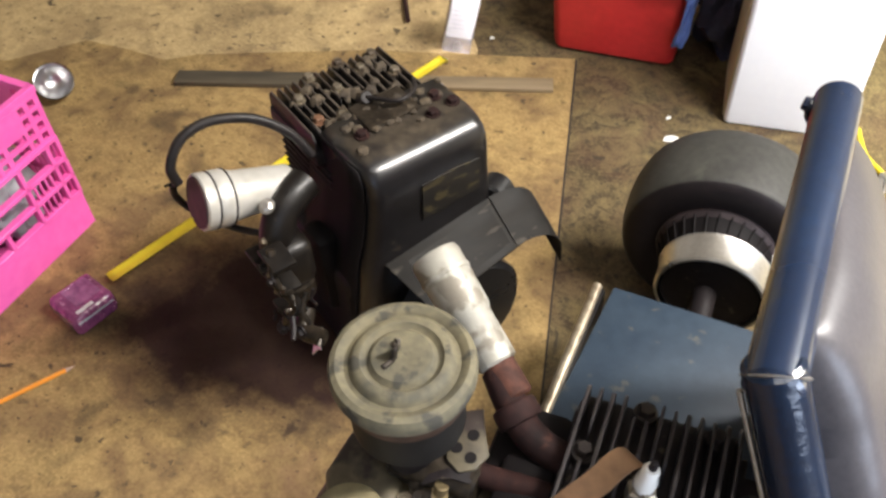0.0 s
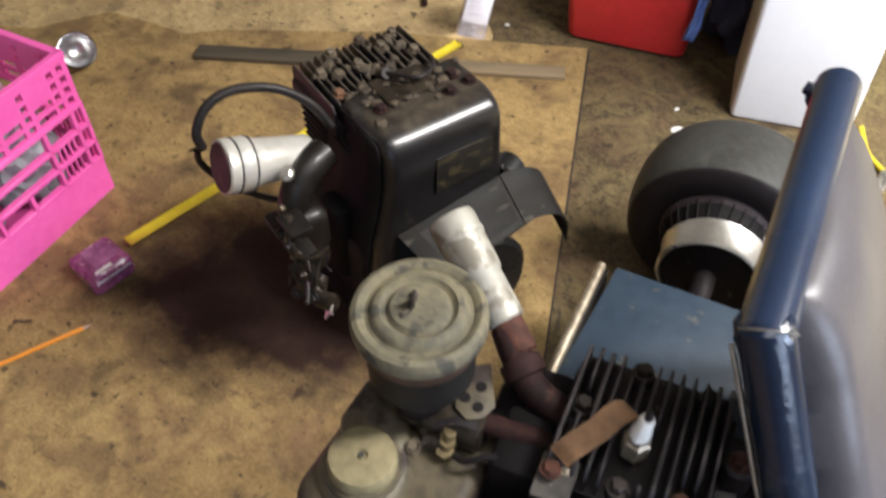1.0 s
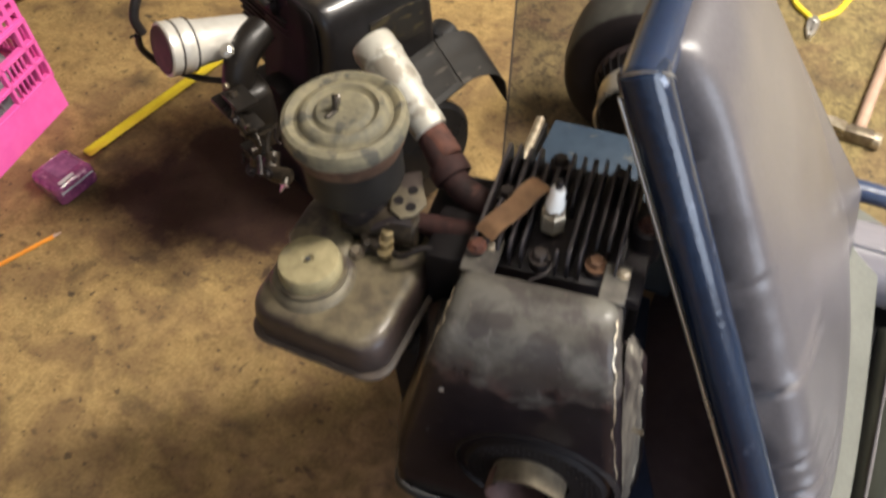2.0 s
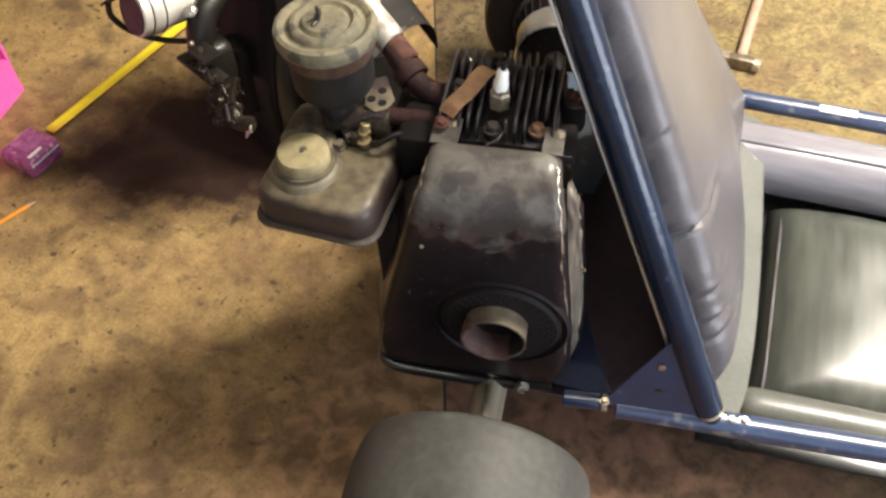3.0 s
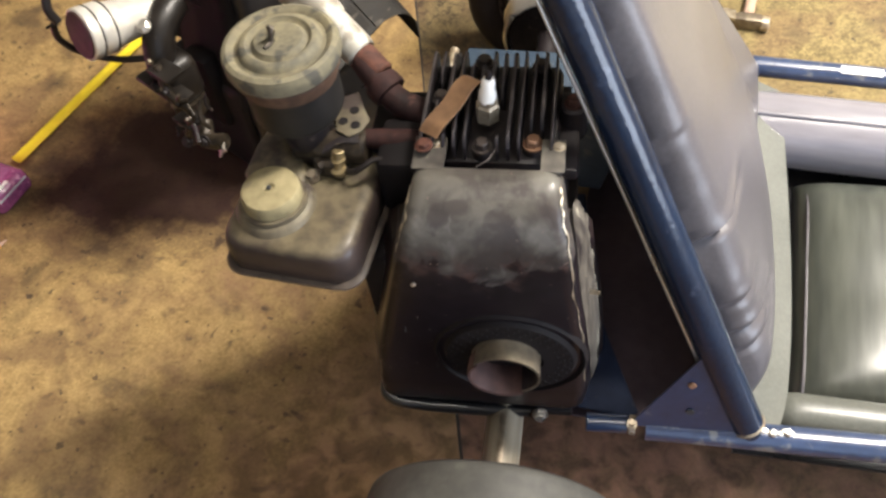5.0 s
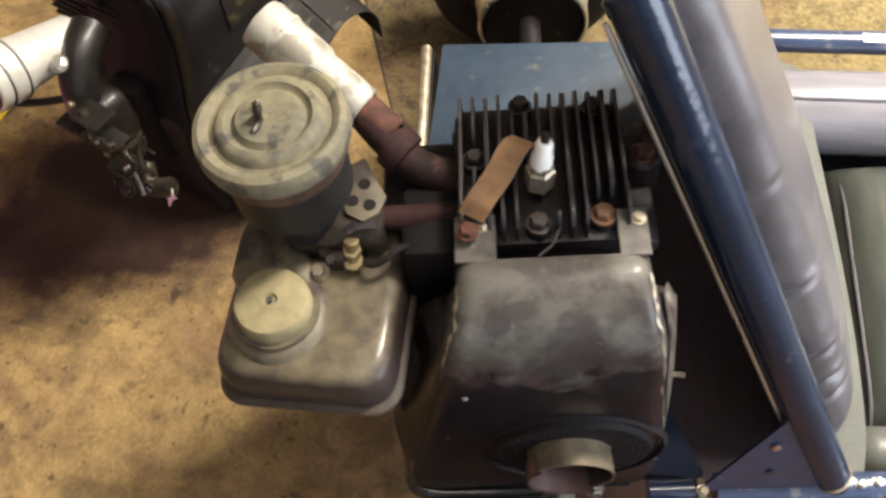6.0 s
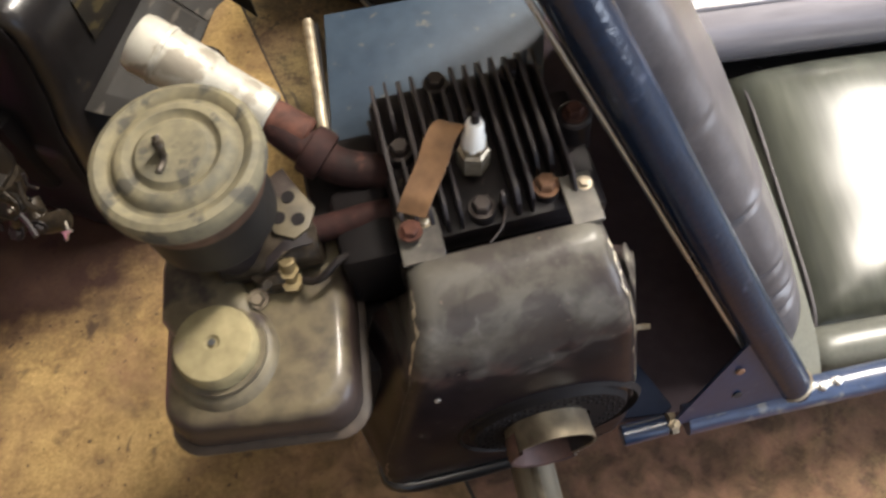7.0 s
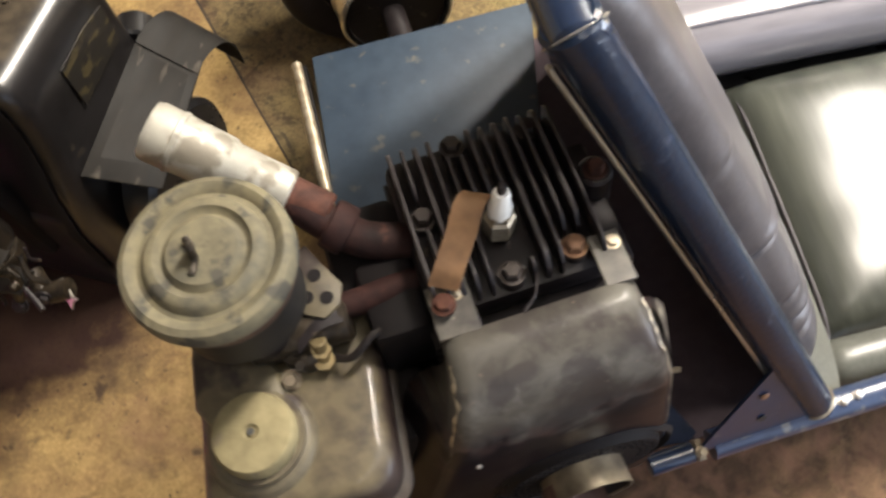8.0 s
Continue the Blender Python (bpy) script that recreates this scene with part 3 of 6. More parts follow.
def hexbolt(parent, a, d, r, h, material=None, name="bolt", washer=True):
    bm = bm_lathe([(0, 0), (r, 0), (r, h * 0.8), (r * 0.82, h), (0, h)], a, d, 6)
    if washer:
        bm_lathe([(0, -0.001), (r * 1.35, -0.001), (r * 1.35, h * 0.18), (0, h * 0.18)], a, d, 16, bm)
    return part(name, bm, material or M_RUST_LIGHT, parent, smooth=False)


def solid(ob, t, offset=-1.0):
    md = ob.modifiers.new("thickness", "SOLIDIFY")
    md.thickness, md.offset = t, offset
    return ob


# ---- the garage ----
def slab(name, pts, z, h, material, label, category):
    ob = link(name, bm_prism([(x, y, z) for x, y in pts], (0, 0, h)), material, smooth=False)
    return tagged(ob, label, category, kind="structure")


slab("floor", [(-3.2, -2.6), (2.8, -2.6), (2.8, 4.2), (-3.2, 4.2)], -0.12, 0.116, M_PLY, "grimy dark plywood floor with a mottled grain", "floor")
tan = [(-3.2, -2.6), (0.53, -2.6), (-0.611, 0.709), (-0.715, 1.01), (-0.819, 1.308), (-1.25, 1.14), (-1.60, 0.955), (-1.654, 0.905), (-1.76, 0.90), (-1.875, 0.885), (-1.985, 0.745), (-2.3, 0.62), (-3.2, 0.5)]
slab("floor_board_near", tan, -0.0036, 0.0036, M_TAN, "worn tan hardboard sheet stained with oil, engine shadow painted in", "floor")
slab("floor_board_far", [(-3.2, 0.3), (-1.0, 1.1), (-1.03, 1.25), (-1.16, 1.40), (-1.36, 1.53), (-1.75, 1.95), (-1.9, 4.2), (-3.2, 4.2)], -0.006, 0.0035, M_TAN_FAR, "worn tan hardboard sheet, brighter light painted in", "floor")
# plywood right of the kart, in a paler yellow
slab("floor_board_fair", [(-0.32, 0.64), (2.8, 0.64), (2.8, 4.2), (-0.22, 4.2), (-0.26, 1.5)], -0.0042, 0.003, M_PLY_FAIR, "paler yellow plywood with a mottled grain", "floor")
slab("floor_area_pale", [(0.181, 1.423), (0.299, 1.085), (0.62, 0.95), (2.2, 1.4), (2.2, 4.0), (-0.6, 4.0)], -0.0038, 0.005, M_PALE, "pale flat area of the floor", "floor")


tagged(link("ground", bm_prism([(-60, -60, -0.2), (60, -60, -0.2), (60, 60, -0.2), (-60, 60, -0.2)], (0, 0, 0.02)), M_YARD, smooth=False), "plain grey concrete yard outside the doors", "ground", kind="structure")


for k, (a, b) in enumerate((((-0.2, -0.48), (-0.611, 0.709)), ((-0.611, 0.709), (-0.715, 1.01)), ((-0.715, 1.01), (-0.819, 1.308)))):
    a, b = Vector((*a, -0.0039)), Vector((*b, -0.0039))
    side = (b - a).cross(Vector((0, 0, 1))).normalized() * 0.0045
    tagged(link("floor_joint", bm_prism([a - side * 0.2, b - side * 0.2, b + side * (0.7 + 0.2 * k), a + side], (0, 0, 0.0006)), M_JOINT, smooth=False), "dark dirt-filled joint between the floor boards", "floor joint", kind="structure")


def wall(name, x0, y0, x1, y1, z0=-0.1, z1=2.45):
    return tagged(link(name, bm_box(x0, y0, z0, x1, y1, z1, 0), M_PLASTER, smooth=False), "plain painted garage wall", "wall", kind="structure")


wall("wall_west", -3.32, -2.72, -3.2, 4.32)
# south wall left open where the added fill stands; opening unseen
wall("wall_south", -3.2, -2.72, -0.6, -2.6)
wall("wall_south_b", 2.0, -2.72, 2.8, -2.6)
wall("wall_south_head", -0.6, -2.72, 2.0, -2.6, 2.15, 2.45)
wall("wall_north", -3.2, 4.2, 2.8, 4.32)
wall("wall_east", 2.8, -2.72, 2.92, -1.98)
wall("wall_east_b", 2.8, -0.10, 2.92, 4.32)
wall("wall_east_head", 2.8, -1.98, 2.92, -0.10, 2.1, 2.45)
tagged(link("ceiling", bm_box(-3.32, -2.72, 2.45, 2.92, 4.32, 2.55, 0), M_PLASTER, smooth=False), "plain painted garage ceiling", "ceiling", kind="structure")
# third batten is made up, added over the near fill lamp
for fx, fy in ((0.84, 0.82), (1.35, 1.75), (-0.12, -0.28)):
    fixture = thing("ceiling_light", pose(fx, fy, 2.45, 0, 0, 42), "long fluorescent batten light on the ceiling", "ceiling light", "ceiling lights")
    part("housing", bm_box(-0.62, -0.05, -0.06, 0.62, 0.05, 0.0, 0.006), M_WHITE, fixture)

# ---- kart ----
KY = 6.0
kart = thing("go_kart", pose(0, 0, 0), "blue tubular go-kart with grey vinyl seat, no bodywork", "go-kart")
RZ = 0.15
part("side_rail", bm_tube([(-0.115, -0.012, RZ), (0.0, 0.0, RZ), (0.5, 0.045, RZ), (1.15, 0.08, RZ)], 0.0165, 20), M_RAIL, kart)
part("side_rail", bm_tube([(-0.06, 0.631, RZ), (0.0, 0.632, RZ), (0.4, 0.62, RZ), (1.15, 0.54, RZ)], 0.0165, 20), M_RAIL, kart)
part("cross_rail", bm_rod((1.13, 0.08, RZ), (1.13, 0.54, RZ), 0.016), M_BLUE, kart)
part("cross_rail", bm_rod((0.62, 0.06, RZ - 0.02), (0.62, 0.60, RZ - 0.02), 0.014), M_BLUE, kart)
CN, CF = Vector((-0.254, 0.120, 0.707)), Vector((-0.275, 0.405, 0.700))
BN, BF = Vector((0.006, 0.006, RZ)), Vector((-0.014, 0.622, RZ))
part("seat_upright", bm_rod(BN, CN + (CN - BN).normalized() * 0.012, 0.0195, n=28), M_TUBE, kart, "dark blue gloss-painted seat tube")
part("seat_upright", bm_rod(BF + Vector((-0.010, 0, -0.005)), CF + Vector((-0.010, 0, -0.005)), 0.0150, n=28), M_NAVY, kart, "dark navy gloss-painted seat tube")
part("seat_top_tube", bm_rod(CN - (CF - CN).normalized() * 0.012, CF + (CF - CN).normalized() * 0.014, 0.0188, n=28), M_BLUE, kart, "blue gloss-painted seat top tube")
# bright weld bead round the mitred corner
wd = ((CF - CN).normalized() + (CN - BN).normalized()).normalized()
part("weld_bead", bm_lathe([(0.0182, -0.0025), (0.0215, 0), (0.0182, 0.0025)], CN, wd, 28), M_STEEL, kart, "bare bright weld bead")
part("weld_bead", bm_lathe([(0.0192, -0.003), (0.0215, 0), (0.0192, 0.003)], BN + (CN - BN).normalized() * 0.016, CN - BN, 24), M_CUP, kart, "bare bright weld bead")
random.seed(11)
for k in range(9):
    at = BN + Vector((0.010 + 0.0042 * k, 0.0006 * k - 0.004 + random.uniform(-0.003, 0.003), 0.0165 + random.uniform(-0.002, 0.0015)))
    r = random.uniform(0.0028, 0.0052)
    part("weld_blob", bm_lathe([(0, -r * 0.7), (r * 0.8, -r * 0.4), (r, 0), (r * 0.7, r * 0.55), (0, r * 0.75)], at, (random.uniform(-0.3, 0.3), random.uniform(-0.6, 0), 1), 10), M_STEEL, kart, "lumpy bare weld metal")
dn = (CN - BN).normalized()
off = Vector((-0.0205, -0.004, -0.0095))
part("tube_edge_line", bm_tube([BN + dn * 0.10 + off, BN + dn * 0.35 + off, CN - dn * 0.01 + off], 0.0022, 8), M_STEEL, kart, "thin bright steel line along the seat tube")
hexbolt(kart, CF + Vector((-0.02, 0.0, -0.004)), (-1, 0, 0.2), 0.006, 0.006, M_NAVY)
# gusset between rail and upright, with a hole
up = Vector((0.0, 0.0, 1.0))
g = [Vector((-0.134, -0.020, RZ + 0.013)), Vector((0.004, -0.006, RZ + 0.008)), Vector((-0.068, 0.020, RZ + 0.132))]
part("gusset", bm_prism(g, (0.002, 0.005, 0.0)), M_GUSSET, kart, "blue triangular steel gusset", smooth=False)
part("gusset_hole", bm_lathe([(0, 0), (0.0045, 0), (0.0045, 0.0012), (0, 0.0012)], Vector((-0.068, -0.0045, RZ + 0.046)), (0.1, -1, 0.28), 14), M_INK, kart)
part("rust_spot", bm_lathe([(0, 0), (0.005, 0), (0.004, 0.001), (0, 0.001)], Vector((-0.072, 0.006, RZ + 0.09)), (0.1, -1, 0.28), 9), M_RUST_LIGHT, kart)
# chain adjuster at the end of the near rail
part("adjuster_sleeve", bm_rod((-0.185, -0.022, RZ + 0.004), (-0.136, -0.016, RZ + 0.006), 0.0115), M_BLUE, kart)
part("adjuster_nut", bm_lathe([(0, 0), (0.0125, 0), (0.0125, 0.007), (0, 0.007)], (-0.134, -0.016, RZ + 0.006), (1, 0.1, 0), 6), M_WORN, kart, "worn plated nut", smooth=False)
hexbolt(kart, (-0.131, -0.020, RZ + 0.018), (0, -0.3, 1), 0.0045, 0.012, M_WORN)
# engine plates
part("engine_plate", bm_prism([(-0.470, 0.33, 0.166), (-0.472, 0.582, 0.172), (-0.17, 0.60, 0.172), (-0.20, 0.42, 0.168), (-0.22, 0.33, 0.166)], (0, 0, 0.006), 0.002), M_BLUE_DUSTY, kart, "dusty blue-painted steel engine plate")
part("engine_plate", bm_prism([(-0.44, 0.0, 0.146), (-0.43, 0.33, 0.146), (-0.24, 0.33, 0.146), (-0.205, 0.16, 0.146), (-0.175, 0.10, 0.146), (-0.125, 0.004, 0.146), (-0.135, -0.004, 0.146)], (0, 0, 0.006), 0.002), M_PLATE_BLUE, kart, "blue-painted steel engine plate")
part("under_panel", bm_prism([(-0.24, 0.0, 0.112), (-0.24, 0.58, 0.112), (0.02, 0.60, 0.112), (0.03, 0.01, 0.112)], (0, 0, 0.004)), M_PANEL, kart, "flat black panel under the engine and seat", smooth=False)
part("plate_lip", bm_prism([(-0.472, 0.33, 0.10), (-0.488, 0.575, 0.10), (-0.482, 0.576, 0.10), (-0.466, 0.33, 0.10)], (0, 0, 0.072), 0.001), M_BLACK, kart, "black steel upright lip")
part("lip_edge", bm_tube([(-0.474, 0.315, 0.174), (-0.484, 0.45, 0.176), (-0.494, 0.574, 0.177)], 0.0075, 12), M_WORN, kart, "worn bright steel edge bar")

# axle and wheels
AX = Matrix.Translation((-0.284, -0.02, 0.15)) @ pose(0, 0, 0, 0, 0, KY)
part("axle", bm_rod((0, -0.262, 0), (0, 0.12, 0), 0.0225, n=28), M_AXLE, kart, "dull tarnished steel axle end").matrix_local = AX
# far part of the axle in a darker colour
part("axle", bm_rod((0, 0.1195, 0), (0, 0.86, 0), 0.0172, n=28), M_SOOT, kart, "dark far part of the axle").matrix_local = AX
part("axle_key", bm_box(-0.004, -0.10, 0.0195, 0.004, -0.02, 0.0230, 0.0006), M_CUP, kart).matrix_local = AX


def wheel(y0, width, inner):
    """A slick kart wheel on the axle; inner: -1 or 1, the side on which the hub drum shows."""
    w = new("wheel")
    w.parent = kart
    w.matrix_local = AX @ Matrix.Translation((0, y0 + width / 2, 0))
    h, R = width / 2, 0.153
    side = [(0.070, 0.014), (0.078, 0.006), (0.086, 0.0045), (0.091, 0.008), (0.096, 0.006), (0.112, 0.0015), (0.127, 0.001), (0.1375, 0.004), (0.1432, 0.0075), (0.1458, 0.0115), (0.1474, 0.018)]
    prof = [(r, d - h) for r, d in side] + [(0.1515, -h * 0.45), (R, 0), (0.1515, h * 0.45)] + [(r, h - d) for r, d in side[::-1]]
    t = part("tyre", bm_lathe(prof, (0, 0, 0), (0, 1, 0), 64), M_TYRE, w, "dusty black slick tyre")
    t.data.materials.append(M_WALL_RUB)
    for p in t.data.polygons:
        r = math.hypot(p.center.x, p.center.z)
        if r < 0.1440:
            p.material_index = 1
    part("bead_ring", bm_lathe([(0.080, -0.004), (0.085, -0.006), (0.091, -0.001), (0.092, 0.004), (0.084, 0.006), (0.080, 0.004)], (0, inner * (h - 0.003), 0), (0, 1, 0), 48), M_BEAD, w, "purplish rubber bead lip")
    part("rim", bm_lathe([(0.069, -h + 0.01), (0.072, -h + 0.006), (0.066, -h + 0.02), (0.058, -h + 0.035), (0.058, h - 0.035), (0.066, h - 0.02), (0.072, h - 0.006), (0.069, h - 0.01)], (0, 0, 0), (0, 1, 0), 48), M_SOOT, w, "dark wheel rim")
    part("rim_disc", bm_lathe([(0, -0.006), (0.06, -0.006), (0.06, 0.006), (0, 0.006)], (0, inner * (h - 0.05), 0), (0, 1, 0), 40), M_SOOT, w)
    return w


far = wheel(0.755, 0.135, -1)
near = wheel(-0.274, 0.152, 1)
hub = part("hub", bm_lathe([(0.0, -0.085), (0.03, -0.085), (0.032, -0.03), (0.04, 0.0), (0.0, 0.0)], (0, -0.03, 0), (0, 1, 0), 32), M_SOOT, far)
drum = bm_lathe([(0.075, -0.064), (0.078, -0.064), (0.081, -0.061), (0.081, -0.018), (0.084, -0.014), (0.076, -0.012), (0.0745, -0.057)], (0.006, -0.088, 0), (0, 1, 0), 56)
part("brake_drum", drum, M_STEEL, far, "bright machined brake drum")
part("drum_backplate", bm_lathe([(0.0, -0.058), (0.070, -0.058), (0.0745, -0.054), (0.073, -0.05), (0.0, -0.05)], (0.006, -0.088, 0), (0, 1, 0), 40), M_SOOT, far)
part("drum_shroud", bm_lathe([(0.070, -0.106), (0.088, -0.062), (0.094, -0.050), (0.060, -0.045)], (0, 0, 0), (0, 1, 0), 48), M_PLATE, far, "dark ribbed drum shroud")
for k in range(30):
    a = 6.28319 * k / 30
    part("vent_rib", bm_rod((0.073 * math.cos(a), -0.102, 0.073 * math.sin(a)), (0.090 * math.cos(a), -0.060, 0.090 * math.sin(a)), 0.0018, n=8), M_PLATE, far)

# seat back: stuffed grey vinyl in front of the tubes
NU, NV = 80, 170
bm = bmesh.new()
front = []
nrm = Vector((0.90, 0.0, 0.43))
CREASES = [(0.125, 0.16, 0.15, 0.006), (0.175, 0.26, 0.30, 0.009), (0.245, 0.18, 0.20, 0.006), (0.395, 0.30, 0.10, 0.013), (0.62, 0.10, 0.15, 0.003)]
for j in range(NV + 1):
    v = j / NV
    row = []
    for i in range(NU + 1):
        u = i / NU
        a, b = BN.lerp(CN, 0.04 + 0.97 * v), BF.lerp(CF, 0.04 + 0.97 * v)
        wave = 0.007 * noise.noise((7 * v, 1.0, 8.0)) + 0.0022 * noise.noise((19 * v, 5.0, 8.0))
        p = a.lerp(b, 0.012 + 0.976 * u) + (b - a).normalized() * (0.025 + wave) * (1 - u) ** 3
        rim = 1.0
        for away, reach in ((u, 0.095), (1 - u, 0.10), (v, 0.08), (1 - v, 0.13)):
            rim *= math.sqrt(max(0.0, 1 - (1 - min(1.0, away / reach)) ** 2.4))
        belly = math.sin(u * math.pi) ** 0.6 * (0.35 + 0.65 * math.sin(v * math.pi) ** 0.8)
        q = p + nrm * max(0.007, 0.005 + 0.031 * rim + 0.024 * belly - 0.052 * (1 - 0.6 * v) * u ** 1.8)
        for cv, run, slope, deep in CREASES:
            dv = (v - cv + slope * u + 0.010 * noise.noise((14 * u, 9 * cv, 3.0))) / (0.007 + 0.035 * u)
            reach = max(0.0, 1 - u / run) ** 0.8
            q += nrm * reach * deep * (0.55 * math.exp(-((dv - 1.7) / 1.5) ** 2) - math.exp(-dv * dv))
        # puckers where the vinyl is pulled round the edge
        pull = math.exp(-((u - 0.035) / 0.04) ** 2)
        q += nrm * pull * (0.0018 * noise.noise((6 * v, 3 * u, 4)) + 0.0012 * max(0.0, noise.noise((19 * v, 5 * u, 9))) - 0.0008 * max(0.0, noise.noise((37 * v, 5 * u, 2))))
        q += nrm * 0.003 * noise.noise((4 * u, 5 * v, 2.0))
        row.append(bm.verts.new(q))
    front.append(row)
back = []
for j in range(NV + 1):
    v = j / NV
    a, b = BN.lerp(CN, 0.04 + 0.97 * v), BF.lerp(CF, 0.04 + 0.97 * v)
    back.append([bm.verts.new(a.lerp(b, 0.012 + 0.976 * i / NU) + (b - a).normalized() * 0.026 * (1 - i / NU) ** 3 + nrm * 0.004) for i in range(NU + 1)])
for j in range(NV):
    for i in range(NU):
        bm.faces.new((front[j][i], front[j][i + 1], front[j + 1][i + 1], front[j + 1][i]))
        bm.faces.new((back[j][i], back[j + 1][i], back[j + 1][i + 1], back[j][i + 1]))
    bm.faces.new((front[j][0], front[j + 1][0], back[j + 1][0], back[j][0]))
    bm.faces.new((front[j][NU], back[j][NU], back[j + 1][NU], front[j + 1][NU]))
for i in range(NU):
    bm.faces.new((front[0][i], back[0][i], back[0][i + 1], front[0][i + 1]))
    bm.faces.new((front[NV][i], front[NV][i + 1], back[NV][i + 1], back[NV][i]))
part("seat_back", bm, M_VINYL, kart, "stuffed grey vinyl seat back, creased at its edge")
# pale lower border of the seat back
edge = []
for k in range(15):
    u = k / 14
    y = 0.015 + 0.57 * u
    edge.append((0.008 + 0.022 * (1 - 0.75 * u) * math.sin(u * math.pi) ** 0.55 - 0.016 * u, y, 0.152))
lower = bm_strap(edge, (0.9, 0, -0.42), 0.030, 0.014, 3)
part("seat_back_border", lower, M_VINYL_PALE, kart, "pale grey vinyl lower border")
cush = part("seat_cushion", bm_cushion(0.062, 0.088, 0.60, 0.474, 0.054, 0.113, 0.012), M_CUSHION, kart, "dark glossy vinyl seat cushion", sharp=179)
pipe = []
for k in range(25):
    y = 0.094 + 0.362 * k / 24
    V = 2 * (y - 0.088) / 0.374 - 1
    pipe.append((0.077, y, 0.054 + 0.059 * ((1 - 0.944 ** 7) * (1 - abs(V) ** 7)) ** 0.45 + 0.012 * 0.25 * (1 - abs(V) ** 5)))
part("cushion_piping", bm_tube(pipe, 0.0026, 8, smooth=2), M_VINYL, kart)
bolster = part("side_bolster", bm_tube([(-0.08, 0.536, 0.112), (0.28, 0.534, 0.112), (0.64, 0.523, 0.11), (1.0, 0.49, 0.11)], 0.058, 18), M_BOLSTER, kart, "lilac-grey glossy vinyl side roll")
part("piping", bm_tube([(-0.08, 0.516, 0.1665), (0.28, 0.514, 0.1662), (0.64, 0.503, 0.1645), (1.0, 0.47, 0.1645)], 0.0042, 10), M_BOLSTER, bolster)
part("side_bolster", bm_tube([(0.0, 0.052, 0.088), (0.05, 0.052, 0.116), (0.12, 0.054, 0.125), (0.6, 0.075, 0.125), (1.0, 0.09, 0.125)], 0.028, 18), M_VINYL_PALE, kart, "pale grey vinyl side roll")
part("floor_pan", bm_prism([(0.0, 0.02, 0.048), (1.1, 0.09, 0.048), (1.1, 0.54, 0.048), (0.0, 0.60, 0.048)], (0, 0, 0.004)), M_BLACK, kart, "black steel floor pan", smooth=False)
part("rail_sticker", bm_prism([(0.105, 0.632, RZ + 0.0155), (0.165, 0.631, RZ + 0.0155), (0.165, 0.618, RZ + 0.0135), (0.105, 0.619, RZ + 0.0135)], (0, 0, 0.0016)), M_PAPER, kart, "torn white sticker", smooth=False)


# ---- engines ----
def bm_housing(rows, depth, rc=0.016, n=5, flare=0.0):
    """Blower housing: rows of (front y, z, left x, right x) from the top edge round to the foot; its flanks reach back by depth."""
    bm = bmesh.new()
    rings = []
    pts = [Vector((0, y, z)) for y, z, _, _ in rows]
    for i, (y, z, xl, xr) in enumerate(rows):
        d = (pts[min(i + 1, len(pts) - 1)] - pts[max(i - 1, 0)]).normalized()
        inn = Vector((0, -d.z, d.y))
        line = [(xl - flare * min(1.0, i / 4), depth)]
        for k in range(n + 1):
            a = math.pi / 2 * k / n
            line.append((xl + rc * (1 - math.cos(a)), rc * (1 - math.sin(a))))
        for k in range(1, 8):
            line.append((xl + rc + (xr - xl - 2 * rc) * k / 8, 0))
        for k in range(n, -1, -1):
            a = math.pi / 2 * k / n
            line.append((xr - rc * (1 - math.cos(a)), rc * (1 - math.sin(a))))
        line.append((xr + flare * min(1.0, i / 4), depth))
        rings.append([bm.verts.new(pts[i] + inn * q + Vector((x, 0, 0))) for x, q in line])
    for a, b in zip(rings, rings[1:]):
        for k in range(len(a) - 1):
            bm.faces.new((a[k], a[k + 1], b[k + 1], b[k]))
    return bm


